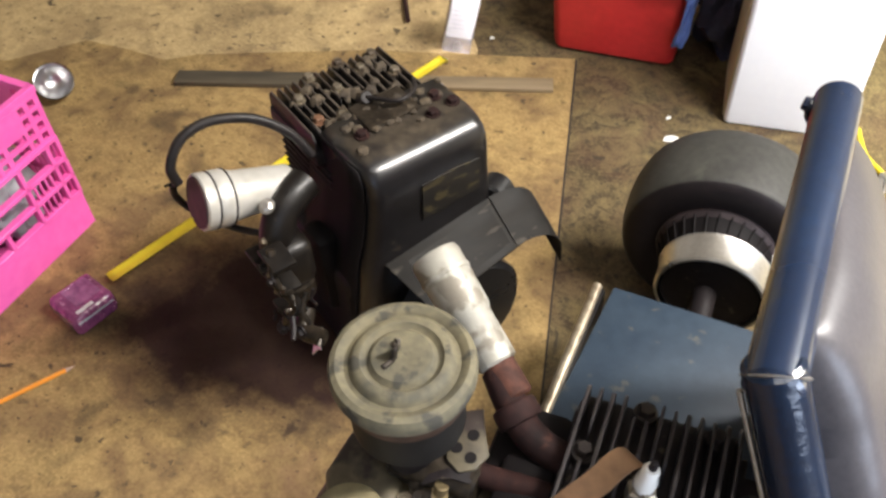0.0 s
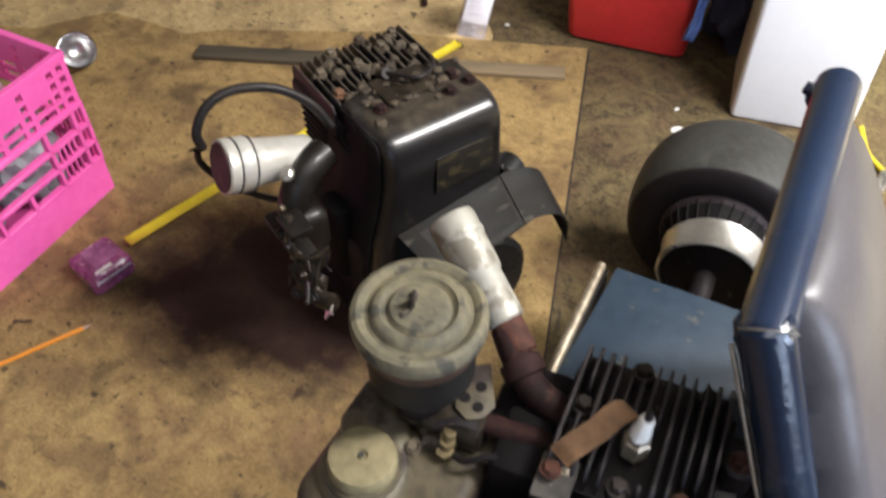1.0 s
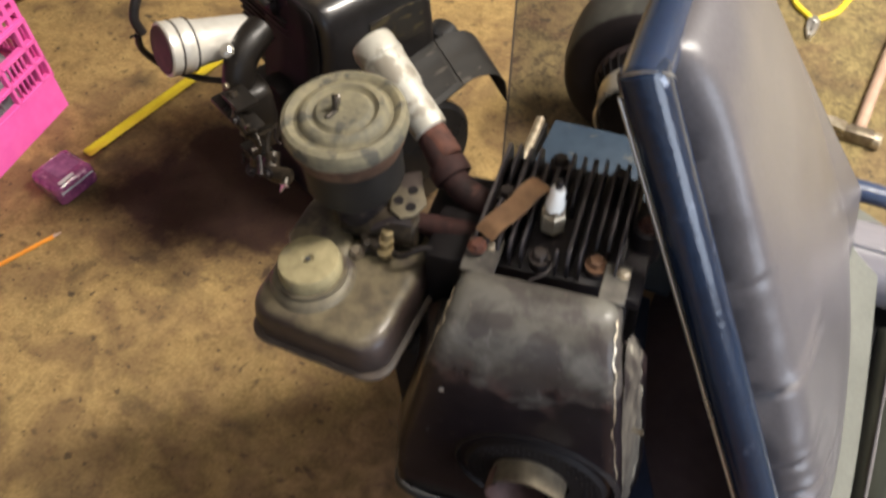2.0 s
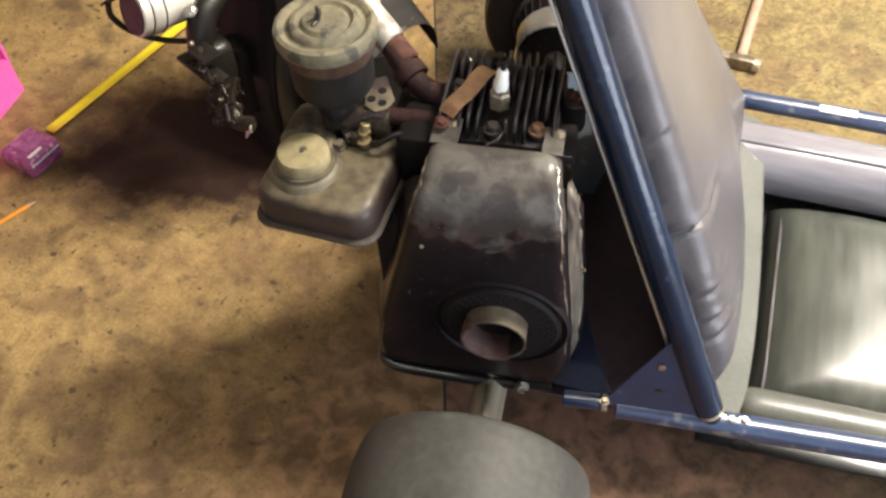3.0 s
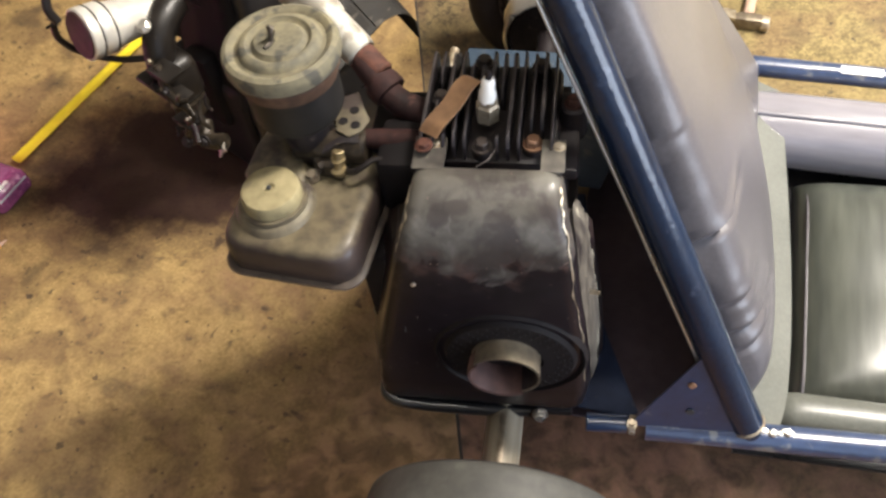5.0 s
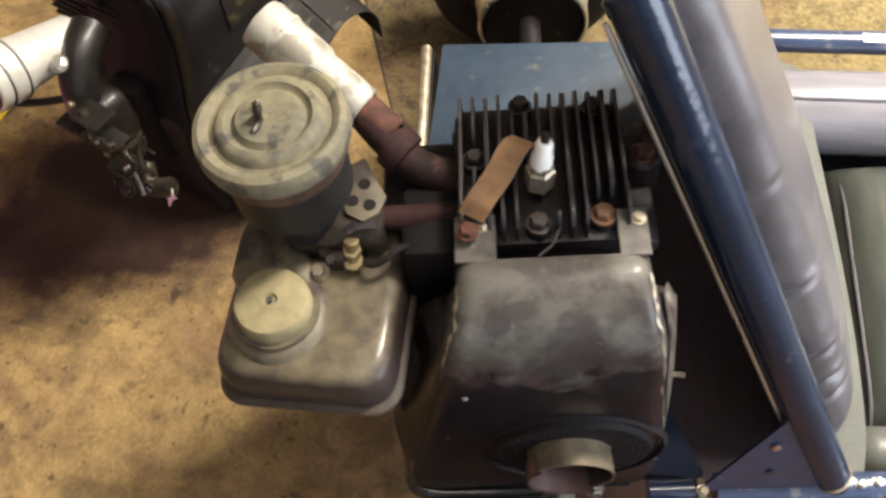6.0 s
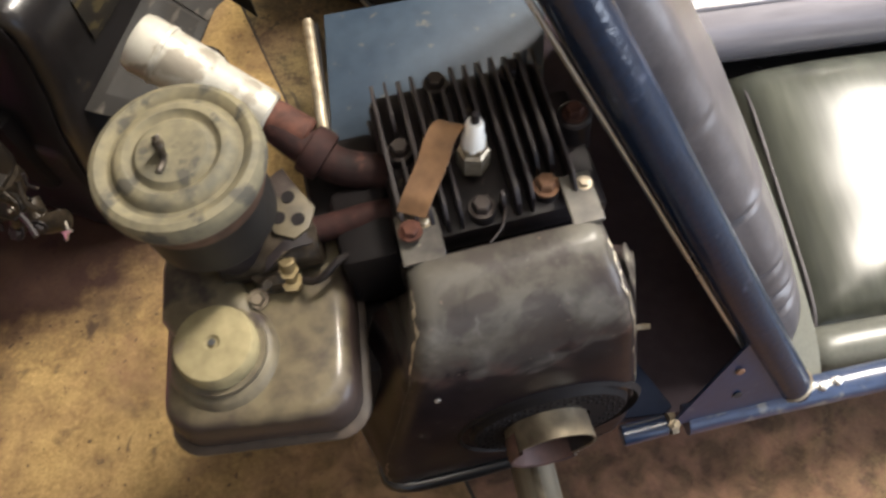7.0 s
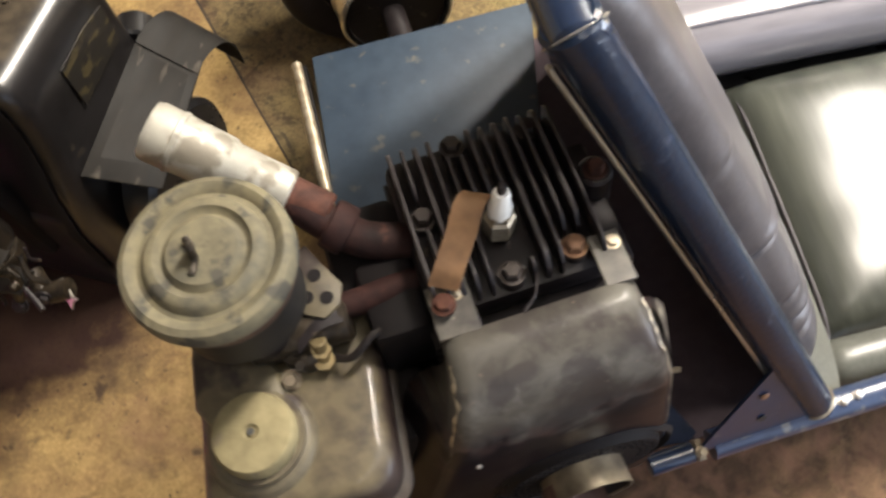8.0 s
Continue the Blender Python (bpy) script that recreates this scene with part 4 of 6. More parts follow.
def finned_head(eng, x0, x1, y0, y1, z, pitch, material, plug_at, bolts, rusty=(), cuts=True, bolt_mat=None):
    part("cylinder_head", bm_box(x0, y0, z - 0.055, x1, y1, z - 0.028, 0.008), M_SOOT, eng, "oily black finned cylinder head")
    n = int(round((x1 - x0 - 0.012) / pitch))
    for k in range(n + 1):
        x = x0 + 0.006 + k * (x1 - x0 - 0.012) / n
        spans = [(y0 + 0.004, y1 - 0.004)]
        if abs(x - plug_at[0]) < 0.017:
            spans = [(plug_at[1] + 0.022, y1 - 0.004), (y0 + 0.004, plug_at[1] - 0.03)]
        for bx, by in bolts if cuts else ():
            if abs(bx - x) < 0.0095:
                cut = []
                for a, b in spans:
                    if a < by - 0.011 and b > by + 0.011:
                        cut += [(a, by - 0.011), (by + 0.011, b)]
                    elif by - 0.011 < a < by + 0.011:
                        cut.append((by + 0.011, b))
                    elif by - 0.011 < b < by + 0.011:
                        cut.append((a, by - 0.011))
                    else:
                        cut.append((a, b))
                spans = cut
        for a, b in spans:
            if b - a > 0.008:
                top = z - 0.002 + 0.0015 * math.sin(k * 2.3)
                m = min(0.008, (b - a) * 0.3)
                w = 0.0014 + 0.0003 * math.sin(k * 4.1)
                part("fin", bm_prism([(x - w, a, z - 0.03), (x - w, b, z - 0.03), (x - w, b, top - 0.010), (x - w, b - m, top), (x - w, a + m, top), (x - w, a, top - 0.010)], (2 * w, 0, 0), 0.0005), material, eng)
    for bx, by in bolts:
        low = -0.02 if cuts else -0.004
        part("boss", bm_rod((bx, by, z - 0.03), (bx, by, z + low), 0.0095, n=16), material, eng)
        hexbolt(eng, (bx, by, z + low), (0.05, 0.02, 1), 0.0072, 0.009, M_RUST_LIGHT if (bx, by) in rusty else bolt_mat or M_GREASY_BOLT, "head_bolt")


def barrel(eng, x0, x1, y0, y1, z0, z1, material):
    part("cylinder", bm_box(x0 + 0.012, y0 + 0.012, z0, x1 - 0.012, y1 - 0.012, z1, 0.012), material, eng)
    z = z0 + 0.006
    while z < z1:
        part("barrel_fin", bm_box(x0, y0, z, x1, y1, z + 0.003, 0.001, 1), material, eng)
        z += 0.0125


E1 = pose(-0.307, 0.091, 0, 0, 0, 7.0)
e1 = thing("engine", E1, "dusty black single-cylinder petrol engine bolted to the kart plate", "engine")
part("crankcase", bm_box(-0.085, -0.095, 0.152, 0.085, 0.11, 0.37, 0.02, 3), M_SOOT, e1)
part("bottom_flange", bm_box(-0.122, -0.122, 0.1535, 0.090, -0.070, 0.1655, 0.003), M_PLATE, e1)
part("mounting_foot", bm_box(-0.10, -0.07, 0.152, 0.10, 0.10, 0.166, 0.003), M_SOOT, e1)
barrel(e1, -0.07, 0.075, -0.055, 0.088, 0.37, 0.512, M_SOOT)
BOLTS = [(0.0435, -0.029), (-0.050, 0.027), (0.079, 0.022), (-0.004, -0.034), (0.045, 0.073), (-0.0125, 0.078)]
finned_head(e1, -0.066, 0.067, -0.046, 0.088, 0.562, 0.0102, M_FIN, (0.0, 0.0), BOLTS[:2] + BOLTS[3:], BOLTS[:1])
part("head_ear", bm_rod((0.079, 0.022, 0.505), (0.079, 0.022, 0.545), 0.013), M_SOOT, e1)
hexbolt(e1, (0.079, 0.022, 0.545), (0, 0, 1), 0.0068, 0.009, M_RUST_WARM, "head_bolt")
part("head_flange", bm_box(0.058, -0.043, 0.508, 0.086, 0.062, 0.522, 0.004), M_SOOT, e1)
hrows = [(-0.066, 0.549, -0.066, 0.074), (-0.082, 0.547, -0.067, 0.075), (-0.101, 0.538, -0.070, 0.078), (-0.117, 0.518, -0.076, 0.082), (-0.127, 0.490, -0.084, 0.087), (-0.131, 0.44, -0.095, 0.092), (-0.132, 0.37, -0.112, 0.100), (-0.132, 0.30, -0.128, 0.106), (-0.131, 0.235, -0.138, 0.108), (-0.129, 0.195, -0.140, 0.104), (-0.120, 0.172, -0.132, 0.096), (-0.104, 0.162, -0.12, 0.085)]
solid(part("blower_housing", bm_housing(hrows, 0.062, flare=0.014), M_HOUSING, e1, "dusty black pressed-steel blower housing"), 0.002)
for x, w in ((-0.051, 0.0150), (0.0630, 0.0110)):
    part("housing_tab", bm_box(x - w, -0.0675, 0.5465, x + w, -0.028, 0.5490, 0.0006, 1), M_BLACK_DUST, e1)
    hexbolt(e1, (x + 0.005, -0.037, 0.5485), (0, 0, 1), 0.0044, 0.0035, M_WORN, "housing_screw")
# worn-through paint along the folds of the housing, bright fold highlights painted in with it


def worn_lit_fold(side, lo, hi, wide, seed, material):
    bm, prev = bmesh.new(), None
    steps = int((hi - lo) * 14)
    for c in range(steps + 1):
        f = min(lo + (hi - lo) * c / steps, len(hrows) - 1.001)
        n0 = int(f)
        ya, za, la, ra = [p + (q - p) * (f - n0) for p, q in zip(hrows[n0], hrows[n0 + 1])]
        mid = 0.75 + 0.25 * noise.noise((f * 1.7, seed, 0))
        half = wide * max(0.16, 0.5 + 1.0 * noise.noise((f * 4.1, seed, 2)) + 0.5 * noise.noise((f * 11, seed, 5)))
        row = []
        for a in (mid - half, mid, mid + half):
            row.append(bm.verts.new(((ra if side > 0 else la) - side * (0.016 - 0.0164 * math.cos(a)), ya + 0.016 - 0.0164 * math.sin(a), za + 0.0004)))
        if prev:
            for k in range(2):
                bm.faces.new((prev[k], prev[k + 1], row[k + 1], row[k]))
        prev = row
    return part("worn_lit_fold", bm, material, e1, "scraped edge of the housing with a painted fold highlight")


def scraped_flank(lo, hi, steps=70):
    """Ragged bare patch on the flared right flank, where the paint has been scraped away."""
    bm, prev = bmesh.new(), None
    for c in range(steps + 1):
        f = min(lo + (hi - lo) * c / steps, len(hrows) - 1.001)
        n0 = int(f)
        ya, za, la, ra = [p + (q - p) * (f - n0) for p, q in zip(hrows[n0], hrows[n0 + 1])]
        fade = math.sin(math.pi * c / steps) ** 0.35
        q0 = 0.0150 + 0.004 * abs(noise.noise((f * 5.0, 1.0, 0.0))) + 0.012 * (1 - fade)
        q1 = max(q0 + 0.001, min(0.0605, q0 + fade * (0.036 + 0.014 * noise.noise((f * 2.3, 4.0, 0)) + 0.003 * noise.noise((f * 9, 7.0, 0)))))
        row = []
        for k in range(5):
            q = q0 + (q1 - q0) * k / 4
            row.append(bm.verts.new((ra + 0.014 * min(1.0, f / 4) * (q - 0.016) / 0.046 + 0.0007, ya + q, za)))
        if prev:
            for k in range(4):
                bm.faces.new((prev[k], prev[k + 1], row[k + 1], row[k]))
        prev = row
    return part("scraped_patch", bm, M_SCRAPED, e1, "bare scraped patch on the housing flank")


scraped_flank(2.6, 8.3)
worn_lit_fold(1, 1.2, 4.6, 0.08, 3.0, M_WORN)
worn_lit_fold(1, 4.0, 7.6, 0.06, 8.0, M_WORN)
worn_lit_fold(-1, 1.4, 4.0, 0.10, 5.0, M_WORN)
worn_lit_fold(-1, 3.8, 7.4, 0.05, 2.0, M_BLACK_DUST)
worn_lit_fold(-1, 7.3, 10.2, 0.12, 9.0, M_WORN)
part("stop_lever", bm_strap([(0.098, -0.098, 0.402), (0.106, -0.099, 0.403), (0.113, -0.101, 0.405)], (0, 0.6, 0.8), 0.0022, 0.0015), M_CUP, e1, "small bare steel lever")
# bent wire for the small governor spring in the slot
part("twig", bm_tube([(-0.006, -0.066, 0.5505), (0.004, -0.058, 0.552), (0.009, -0.048, 0.5525), (0.011, -0.043, 0.551)], 0.0009, 6), M_GREASY_BOLT, e1, "thin bent wire spring in the slot")
part("bead_ring", bm_lathe([(0.077, 0.001), (0.080, -0.004), (0.084, 0.001)], (0.022, -0.131, 0.320), (0, 1, 0), 56), M_PLATE, e1)
part("screen_disc", bm_lathe([(0.036, 0.02), (0.036, 0), (0.068, 0), (0.071, 0.004), (0.073, 0.008)], (0.022, -0.137, 0.320), (0, 1, 0), 48), M_PLATE, e1)
for ring, count in ((0.052, 28), (0.058, 32), (0.064, 36)):
    for c in range(count):
        a = 6.28319 * (c + 0.5 * (ring == 0.058)) / count
        part("screen_stud", bm_lathe([(0, -0.0016), (0.0013, -0.0012), (0.0018, 0)], (0.022 + ring * math.cos(a), -0.137, 0.320 + ring * math.sin(a)), (0, 1, 0), 6), M_PLATE, e1)
cup = part("starter_cup", bm_lathe([(0.0, 0.03), (0.0362, 0.03), (0.037, 0), (0.038, -0.022), (0.0385, -0.024), (0.0362, -0.024), (0.0350, 0.028), (0.0, 0.028)], (0.018, -0.137, 0.326), (0, 1, 0), 44), M_CUP, e1, "tarnished steel starter cup")
_, cu, cv = basis((0, 1, 0))
low = Vector((-0.75, 0, -0.66))
CUP0 = math.atan2(low.dot(cv), low.dot(cu)) - 1.4
part("cup_lip", bm_lathe([(0.0300, 0.020), (0.0335, -0.018), (0.0350, -0.0265), (0.0376, -0.0275), (0.0392, -0.0240), (0.0384, -0.008)], (0.018, -0.137, 0.326), (0, 1, 0), 24, start=CUP0, sweep=2.8), M_CUPIN, cup, "pinkish scraped lip of the cup")
# cup bottom and wall coloured dark, standing for the shade inside
part("cup_bottom", bm_lathe([(0, 0.0), (0.0349, 0.0), (0.0349, -0.002), (0, -0.002)], (0.018, -0.1085, 0.326), (0, 1, 0), 32), M_PANEL, cup)
part("cup_shaft", bm_rod((0.018, -0.110, 0.326), (0.018, -0.135, 0.326), 0.009, n=16), M_SOOT, cup)
part("cup_wall", bm_lathe([(0.0358, -0.0225), (0.0345, -0.020), (0.0345, 0.027)], (0.018, -0.137, 0.326), (0, 1, 0), 40), M_SOOT, cup, "inside of the cup, its shade painted in dark")
hexbolt(e1, (0.052, -0.128, 0.168), (0.1, -1, 0.3), 0.007, 0.008, M_STEEL)
hexbolt(e1, (-0.066, -0.133, 0.454), (0, -1, 0.1), 0.0025, 0.002, M_STEEL, washer=False)
part("base_rod", bm_tube([(-0.085, 0.06, 0.195), (-0.125, -0.04, 0.190), (-0.138, -0.100, 0.185), (-0.126, -0.126, 0.178), (-0.05, -0.128, 0.170), (0.04, -0.122, 0.162)], 0.0080, 12), M_BLACK, e1, "bent black steel rod round the base")
# spark plug and its strap
plug = part("spark_plug", bm_lathe([(0, -0.03), (0.0115, -0.03), (0.0115, -0.012), (0.0095, -0.010), (0.0095, -0.004), (0, -0.004)], (0, 0, 0.577), (0.06, 0.02, 1), 6), M_WORN, e1, "worn bright hex spark plug body", smooth=False)
part("insulator", bm_lathe([(0, -0.006), (0.0085, -0.006), (0.0085, 0.004), (0.0068, 0.008), (0.0066, 0.017), (0.005, 0.020), (0, 0.020)], (0, 0, 0.577), (0.10, 0.02, 1), 24), M_CERAMIC, plug, "white porcelain insulator")
part("terminal", bm_lathe([(0, 0.019), (0.0028, 0.019), (0.0034, 0.022), (0.0028, 0.028), (0, 0.029)], (0, 0, 0.577), (0.10, 0.02, 1), 14), M_SOOT, plug)
part("stop_strap", bm_strap([(-0.053, -0.036, 0.560), (-0.047, -0.030, 0.568), (-0.040, -0.021, 0.571), (-0.031, -0.010, 0.576), (-0.023, 0.001, 0.584), (-0.016, 0.008, 0.587), (-0.011, 0.011, 0.585)], (0.84, -0.52, 0.05), 0.0105, 0.0014), M_COPPER, e1, "tarnished brown copper stop strap")
hexbolt(e1, (-0.056, -0.046, 0.556), (0, 0, 1), 0.0062, 0.006, M_RUST_WARM, "strap_bolt")
# pieces placed in the world, given in the engine's own axes
I1 = E1.inverted()


def L1(x, y, z):
    return I1 @ Vector((x, y, z))


part("exhaust_elbow", bm_tube([L1(-0.352, 0.112, 0.508), L1(-0.376, 0.108, 0.524), L1(-0.404, 0.111, 0.533), L1(-0.428, 0.124, 0.545), L1(-0.449, 0.141, 0.557)], 0.0138, 20), M_RUST, e1, "rusted iron exhaust elbow")
part("elbow_collar", bm_lathe([(0.014, 0), (0.0185, 0.001), (0.0192, 0.004), (0.0192, 0.014), (0.0180, 0.017), (0.014, 0.018)], L1(-0.414, 0.116, 0.538), L1(-0.436, 0.130, 0.550) - L1(-0.414, 0.116, 0.538), 24), M_RUST, e1)
ma, mb = L1(-0.450, 0.145, 0.560), L1(-0.534, 0.192, 0.605)
mufd, mufl = mb - ma, (mb - ma).length
muf = part("muffler", bm_lathe([(0, 0), (0.0158, 0), (0.0176, 0.002), (0.0182, mufl * 0.42), (0.0202, mufl * 0.45), (0.0207, mufl * 0.50), (0.0222, mufl - 0.005), (0.0208, mufl), (0.010, mufl), (0.009, mufl - 0.012), (0, mufl - 0.012)], ma, mufd, 36), M_MUFFLER, e1, "dull silver cylindrical muffler")
part("muffler_band", bm_lathe([(0.0205, mufl * 0.78), (0.0226, mufl * 0.79), (0.0229, mufl * 0.82), (0.0212, mufl * 0.83)], ma, mufd, 36), M_MUFFLER, muf)
part("muffler_pipe", bm_rod(L1(-0.425, 0.130, 0.548), L1(-0.452, 0.146, 0.561), 0.0142), M_RUST_WARM, e1, "orange-brown rusted pipe stub")
# tank, cap, carburettor, air filter
Z0, Z1 = 0.450, 0.497
lay = []
for inset, z in ((0.016, -0.004), (0.006, 0.0), (0.003, 0.007), (0.003, 0.026), (0.004, 0.035), (0.006, 0.0410), (0.010, 0.0447), (0.017, 0.0466), (0.04, 0.0475)):
    lay.append([L1(x, y, Z0 + z) for x, y in rounded_rect(-0.552 + inset, -0.067 + inset, -0.407 - inset, 0.105 - inset, 0.025)])
tank = part("fuel_tank", bm_layers(lay), M_TANKTOP, e1, "dusty black pressed-steel fuel tank")
seam = [[L1(x, y, Z0 + z) for x, y in rounded_rect(-0.552 + i, -0.067 + i, -0.407 - i, 0.105 - i, 0.025)] for i, z in ((0.006, -0.001), (0.000, 0.0), (-0.0022, 0.0015), (-0.0022, 0.0035), (-0.0005, 0.0050), (0.004, 0.0056))]
part("tank_seam", bm_layers(seam, False), M_TANKRIM, tank, "worn brownish tank seam")
cc = L1(-0.502, -0.011, 0.0)
part("filler_neck", bm_lathe([(0.041, 0.496), (0.0385, 0.501), (0.0365, 0.5035), (0.0335, 0.5045), (0.0335, 0.510), (0, 0.510)], cc, (0, 0, 1), 36), M_TANK, tank)
part("fuel_cap", bm_lathe([(0.0, 0.507), (0.0284, 0.507), (0.0296, 0.509), (0.0296, 0.517), (0.0284, 0.5225), (0.0274, 0.5245), (0.0223, 0.5255), (0.0056, 0.5255), (0.0037, 0.5235), (0.0, 0.5235)], cc, (0, 0, 1), 44), M_CAP, tank, "dusty cream-coloured fuel cap")
part("vent_hole", bm_lathe([(0, 0.5235), (0.0016, 0.5235), (0.0026, 0.526), (0, 0.526)], cc, (0, 0, 1), 12), M_INK, tank)
hump = [L1(x, y, 0.4955) for x, y in ((-0.548, 0.020), (-0.549, 0.060), (-0.546, 0.078), (-0.536, 0.086), (-0.520, 0.084), (-0.500, 0.060), (-0.482, 0.035), (-0.478, 0.015), (-0.49, -0.005), (-0.53, -0.005))]
hc = sum(hump, Vector()) / len(hump)
part("filler_hump", bm_layers([[hc + (p - hc) * f + Vector((0, 0, z)) for p in hump] for f, z in ((1.0, -0.003), (0.98, 0.004), (0.93, 0.008), (0.84, 0.010), (0.4, 0.0108))]), M_TANK, tank)
fc = L1(-0.491, 0.069, 0.0)
fd = (0, 0, 1)
filt = part("air_filter", bm_lathe([(0, 0.550), (0.0360, 0.550), (0.0410, 0.554), (0.0450, 0.562), (0.0456, 0.595), (0.0476, 0.608), (0.0504, 0.613), (0.0510, 0.620), (0.0490, 0.624), (0, 0.624)], fc, fd, 52), M_BOWL, e1, "dirty dark oil-bath air filter bowl")
part("bowl_band", bm_lathe([(0.0468, 0.600), (0.0488, 0.6065), (0.0512, 0.6115), (0.0520, 0.6170), (0.0505, 0.6195)], fc, fd, 52), M_RUSTY_BAND, filt, "brown rusted band below the lid")
part("lid", bm_lathe([(0.0498, 0.6190), (0.0538, 0.6200), (0.0550, 0.6240), (0.0550, 0.6320), (0.0534, 0.6365), (0.0493, 0.6385), (0.0454, 0.6370), (0.0428, 0.6345), (0.0399, 0.6350), (0.0373, 0.6390), (0.0348, 0.6410), (0.0309, 0.6412), (0.0289, 0.6385), (0.0263, 0.6375), (0.0244, 0.6390), (0.0224, 0.6415), (0.0189, 0.6422), (0.0089, 0.6410), (0.0000, 0.6405)], fc, fd, 60), M_DUST, filt, "dusty ringed filter lid")
wn_ = L1(-0.495, 0.066, 0.640)
part("wing_nut", bm_tube([wn_ + Vector((-0.004, -0.012, 0.002)), wn_ + Vector((0, -0.004, 0.004)), wn_ + Vector((0.001, 0, 0.014)), wn_ + Vector((-0.001, 0.006, 0.004)), wn_ + Vector((-0.003, 0.012, 0.006))], 0.0024, 8), M_GRIME, filt, "dirty wing nut")
part("wing_stud", bm_rod(wn_ - Vector((0, 0, 0.002)), wn_ + Vector((0, 0, 0.018)), 0.002, n=8), M_GRIME, filt)
part("intake_neck", bm_rod(L1(-0.482, 0.062, 0.500), L1(-0.490, 0.066, 0.552), 0.022, 0.028), M_SOOT, e1)
part("carburettor_body", bm_rod(L1(-0.500, 0.055, 0.516), L1(-0.425, 0.060, 0.518), 0.017), M_GRIME, e1, "grimy metal carburettor")
part("float_bowl", bm_lathe([(0, 0), (0.016, 0), (0.019, 0.004), (0.019, 0.018), (0.014, 0.022), (0, 0.022)], L1(-0.462, 0.050, 0.496), (0, 0, 1), 24), M_GRIME, e1)
part("brass_jet", bm_rod(L1(-0.449, 0.034, 0.500), L1(-0.449, 0.043, 0.528), 0.006, n=12), M_BRASS, e1, "brass needle-valve fitting")
part("brass_jet_head", bm_lathe([(0, 0), (0.0085, 0), (0.0085, 0.006), (0, 0.006)], L1(-0.449, 0.036, 0.506), (0, -0.3, 1), 6), M_BRASS, e1, smooth=False)
hexbolt(e1, L1(-0.476, 0.028, 0.501), (0, -0.4, 1), 0.0055, 0.009, M_CUP)
part("jet_nut", bm_lathe([(0, 0), (0.0075, 0), (0.0075, 0.005), (0, 0.005)], L1(-0.449, 0.040, 0.517), (0, -0.3, 1), 6), M_BRASS, e1, smooth=False)
hexbolt(e1, L1(-0.467, 0.036, 0.507), (0.1, -0.5, 1), 0.0045, 0.010, M_GRIME)
part("throttle_lever", bm_strap([L1(-0.462, 0.040, 0.530), L1(-0.446, 0.052, 0.534), L1(-0.428, 0.056, 0.533)], (0.2, 0.9, 0.1), 0.005, 0.002), M_SOOT, e1)
br = [(-0.462, 0.104), (-0.460, 0.076), (-0.454, 0.060), (-0.440, 0.054), (-0.429, 0.062), (-0.425, 0.078), (-0.436, 0.094), (-0.448, 0.114)]
part("bracket", bm_prism([L1(x, y, 0.535) for x, y in br], (0, 0, 0.003), 0.0008), M_TANK, e1, "dusty grey carburettor bracket")
for x, y in ((-0.451, 0.072), (-0.437, 0.069), (-0.444, 0.088)):
    part("bracket_hole", bm_lathe([(0, 0), (0.0050, 0), (0.0050, 0.0008), (0, 0.0008)], L1(x, y, 0.5380), (0, 0, 1), 14), M_PLATE, e1)
part("throttle_arm", bm_tube([L1(-0.430, 0.067, 0.522), L1(-0.408, 0.070, 0.522), L1(-0.384, 0.076, 0.519), L1(-0.358, 0.080, 0.513)], 0.0100, 16), M_RUST, e1, "greasy reddish-brown intake pipe")
part("fuel_pipe", bm_tube([L1(-0.455, 0.045, 0.50), L1(-0.43, 0.03, 0.515), L1(-0.41, 0.04, 0.525), L1(-0.395, 0.05, 0.51)], 0.003, 8), M_WIRE, e1)
# side and intake fillers: dark blocks added where the floor showed through
part("side_filler", bm_box(-0.135, -0.095, 0.166, -0.084, 0.085, 0.435, 0.012, 2), M_PLATE, e1, "matt black filler block beside the engine")
part("intake_filler", bm_box(-0.128, -0.005, 0.40, -0.064, 0.078, 0.507, 0.010), M_PLATE, e1)
part("intake_block", bm_box(-0.110, -0.045, 0.45, -0.066, 0.02, 0.525, 0.008), M_PLATE, e1)

# second engine, standing on the floor
E2 = pose(-0.703, 0.487, 0, 0, 0, 63.6)
e2 = thing("engine", E2, "greasy black single-cylinder petrol engine standing on the floor", "engine")
part("crankcase", bm_box(-0.135, 0.03, 0.0, 0.075, 0.23, 0.22, 0.02, 3), M_SOOT, e2)
barrel(e2, -0.105, 0.075, 0.10, 0.25, 0.22, 0.372, M_SOOT)
B2 = [(-0.085, 0.150), (-0.085, 0.205), (-0.05, 0.240), (0.0, 0.245), (0.05, 0.235), (0.055, 0.18), (-0.03, 0.195), (0.02, 0.215), (-0.055, 0.137)]
finned_head(e2, -0.112, 0.075, 0.120, 0.258, 0.420, 0.0115, M_FIN2, (-0.02, 0.150), B2, B2[:1], False, M_CUP)
r2 = [(0.125, 0.425, -0.100, 0.095), (0.080, 0.429, -0.098, 0.093), (0.048, 0.431, -0.096, 0.092), (0.026, 0.4275, -0.095, 0.091), (0.011, 0.418, -0.095, 0.091), (0.003, 0.404, -0.095, 0.091), (0.000, 0.386, -0.096, 0.091), (0.000, 0.36, -0.097, 0.092), (0.002, 0.31, -0.105, 0.095), (0.004, 0.26, -0.118, 0.098), (0.006, 0.18, -0.13, 0.10), (0.010, 0.08, -0.13, 0.10), (0.020, 0.03, -0.12, 0.09)]
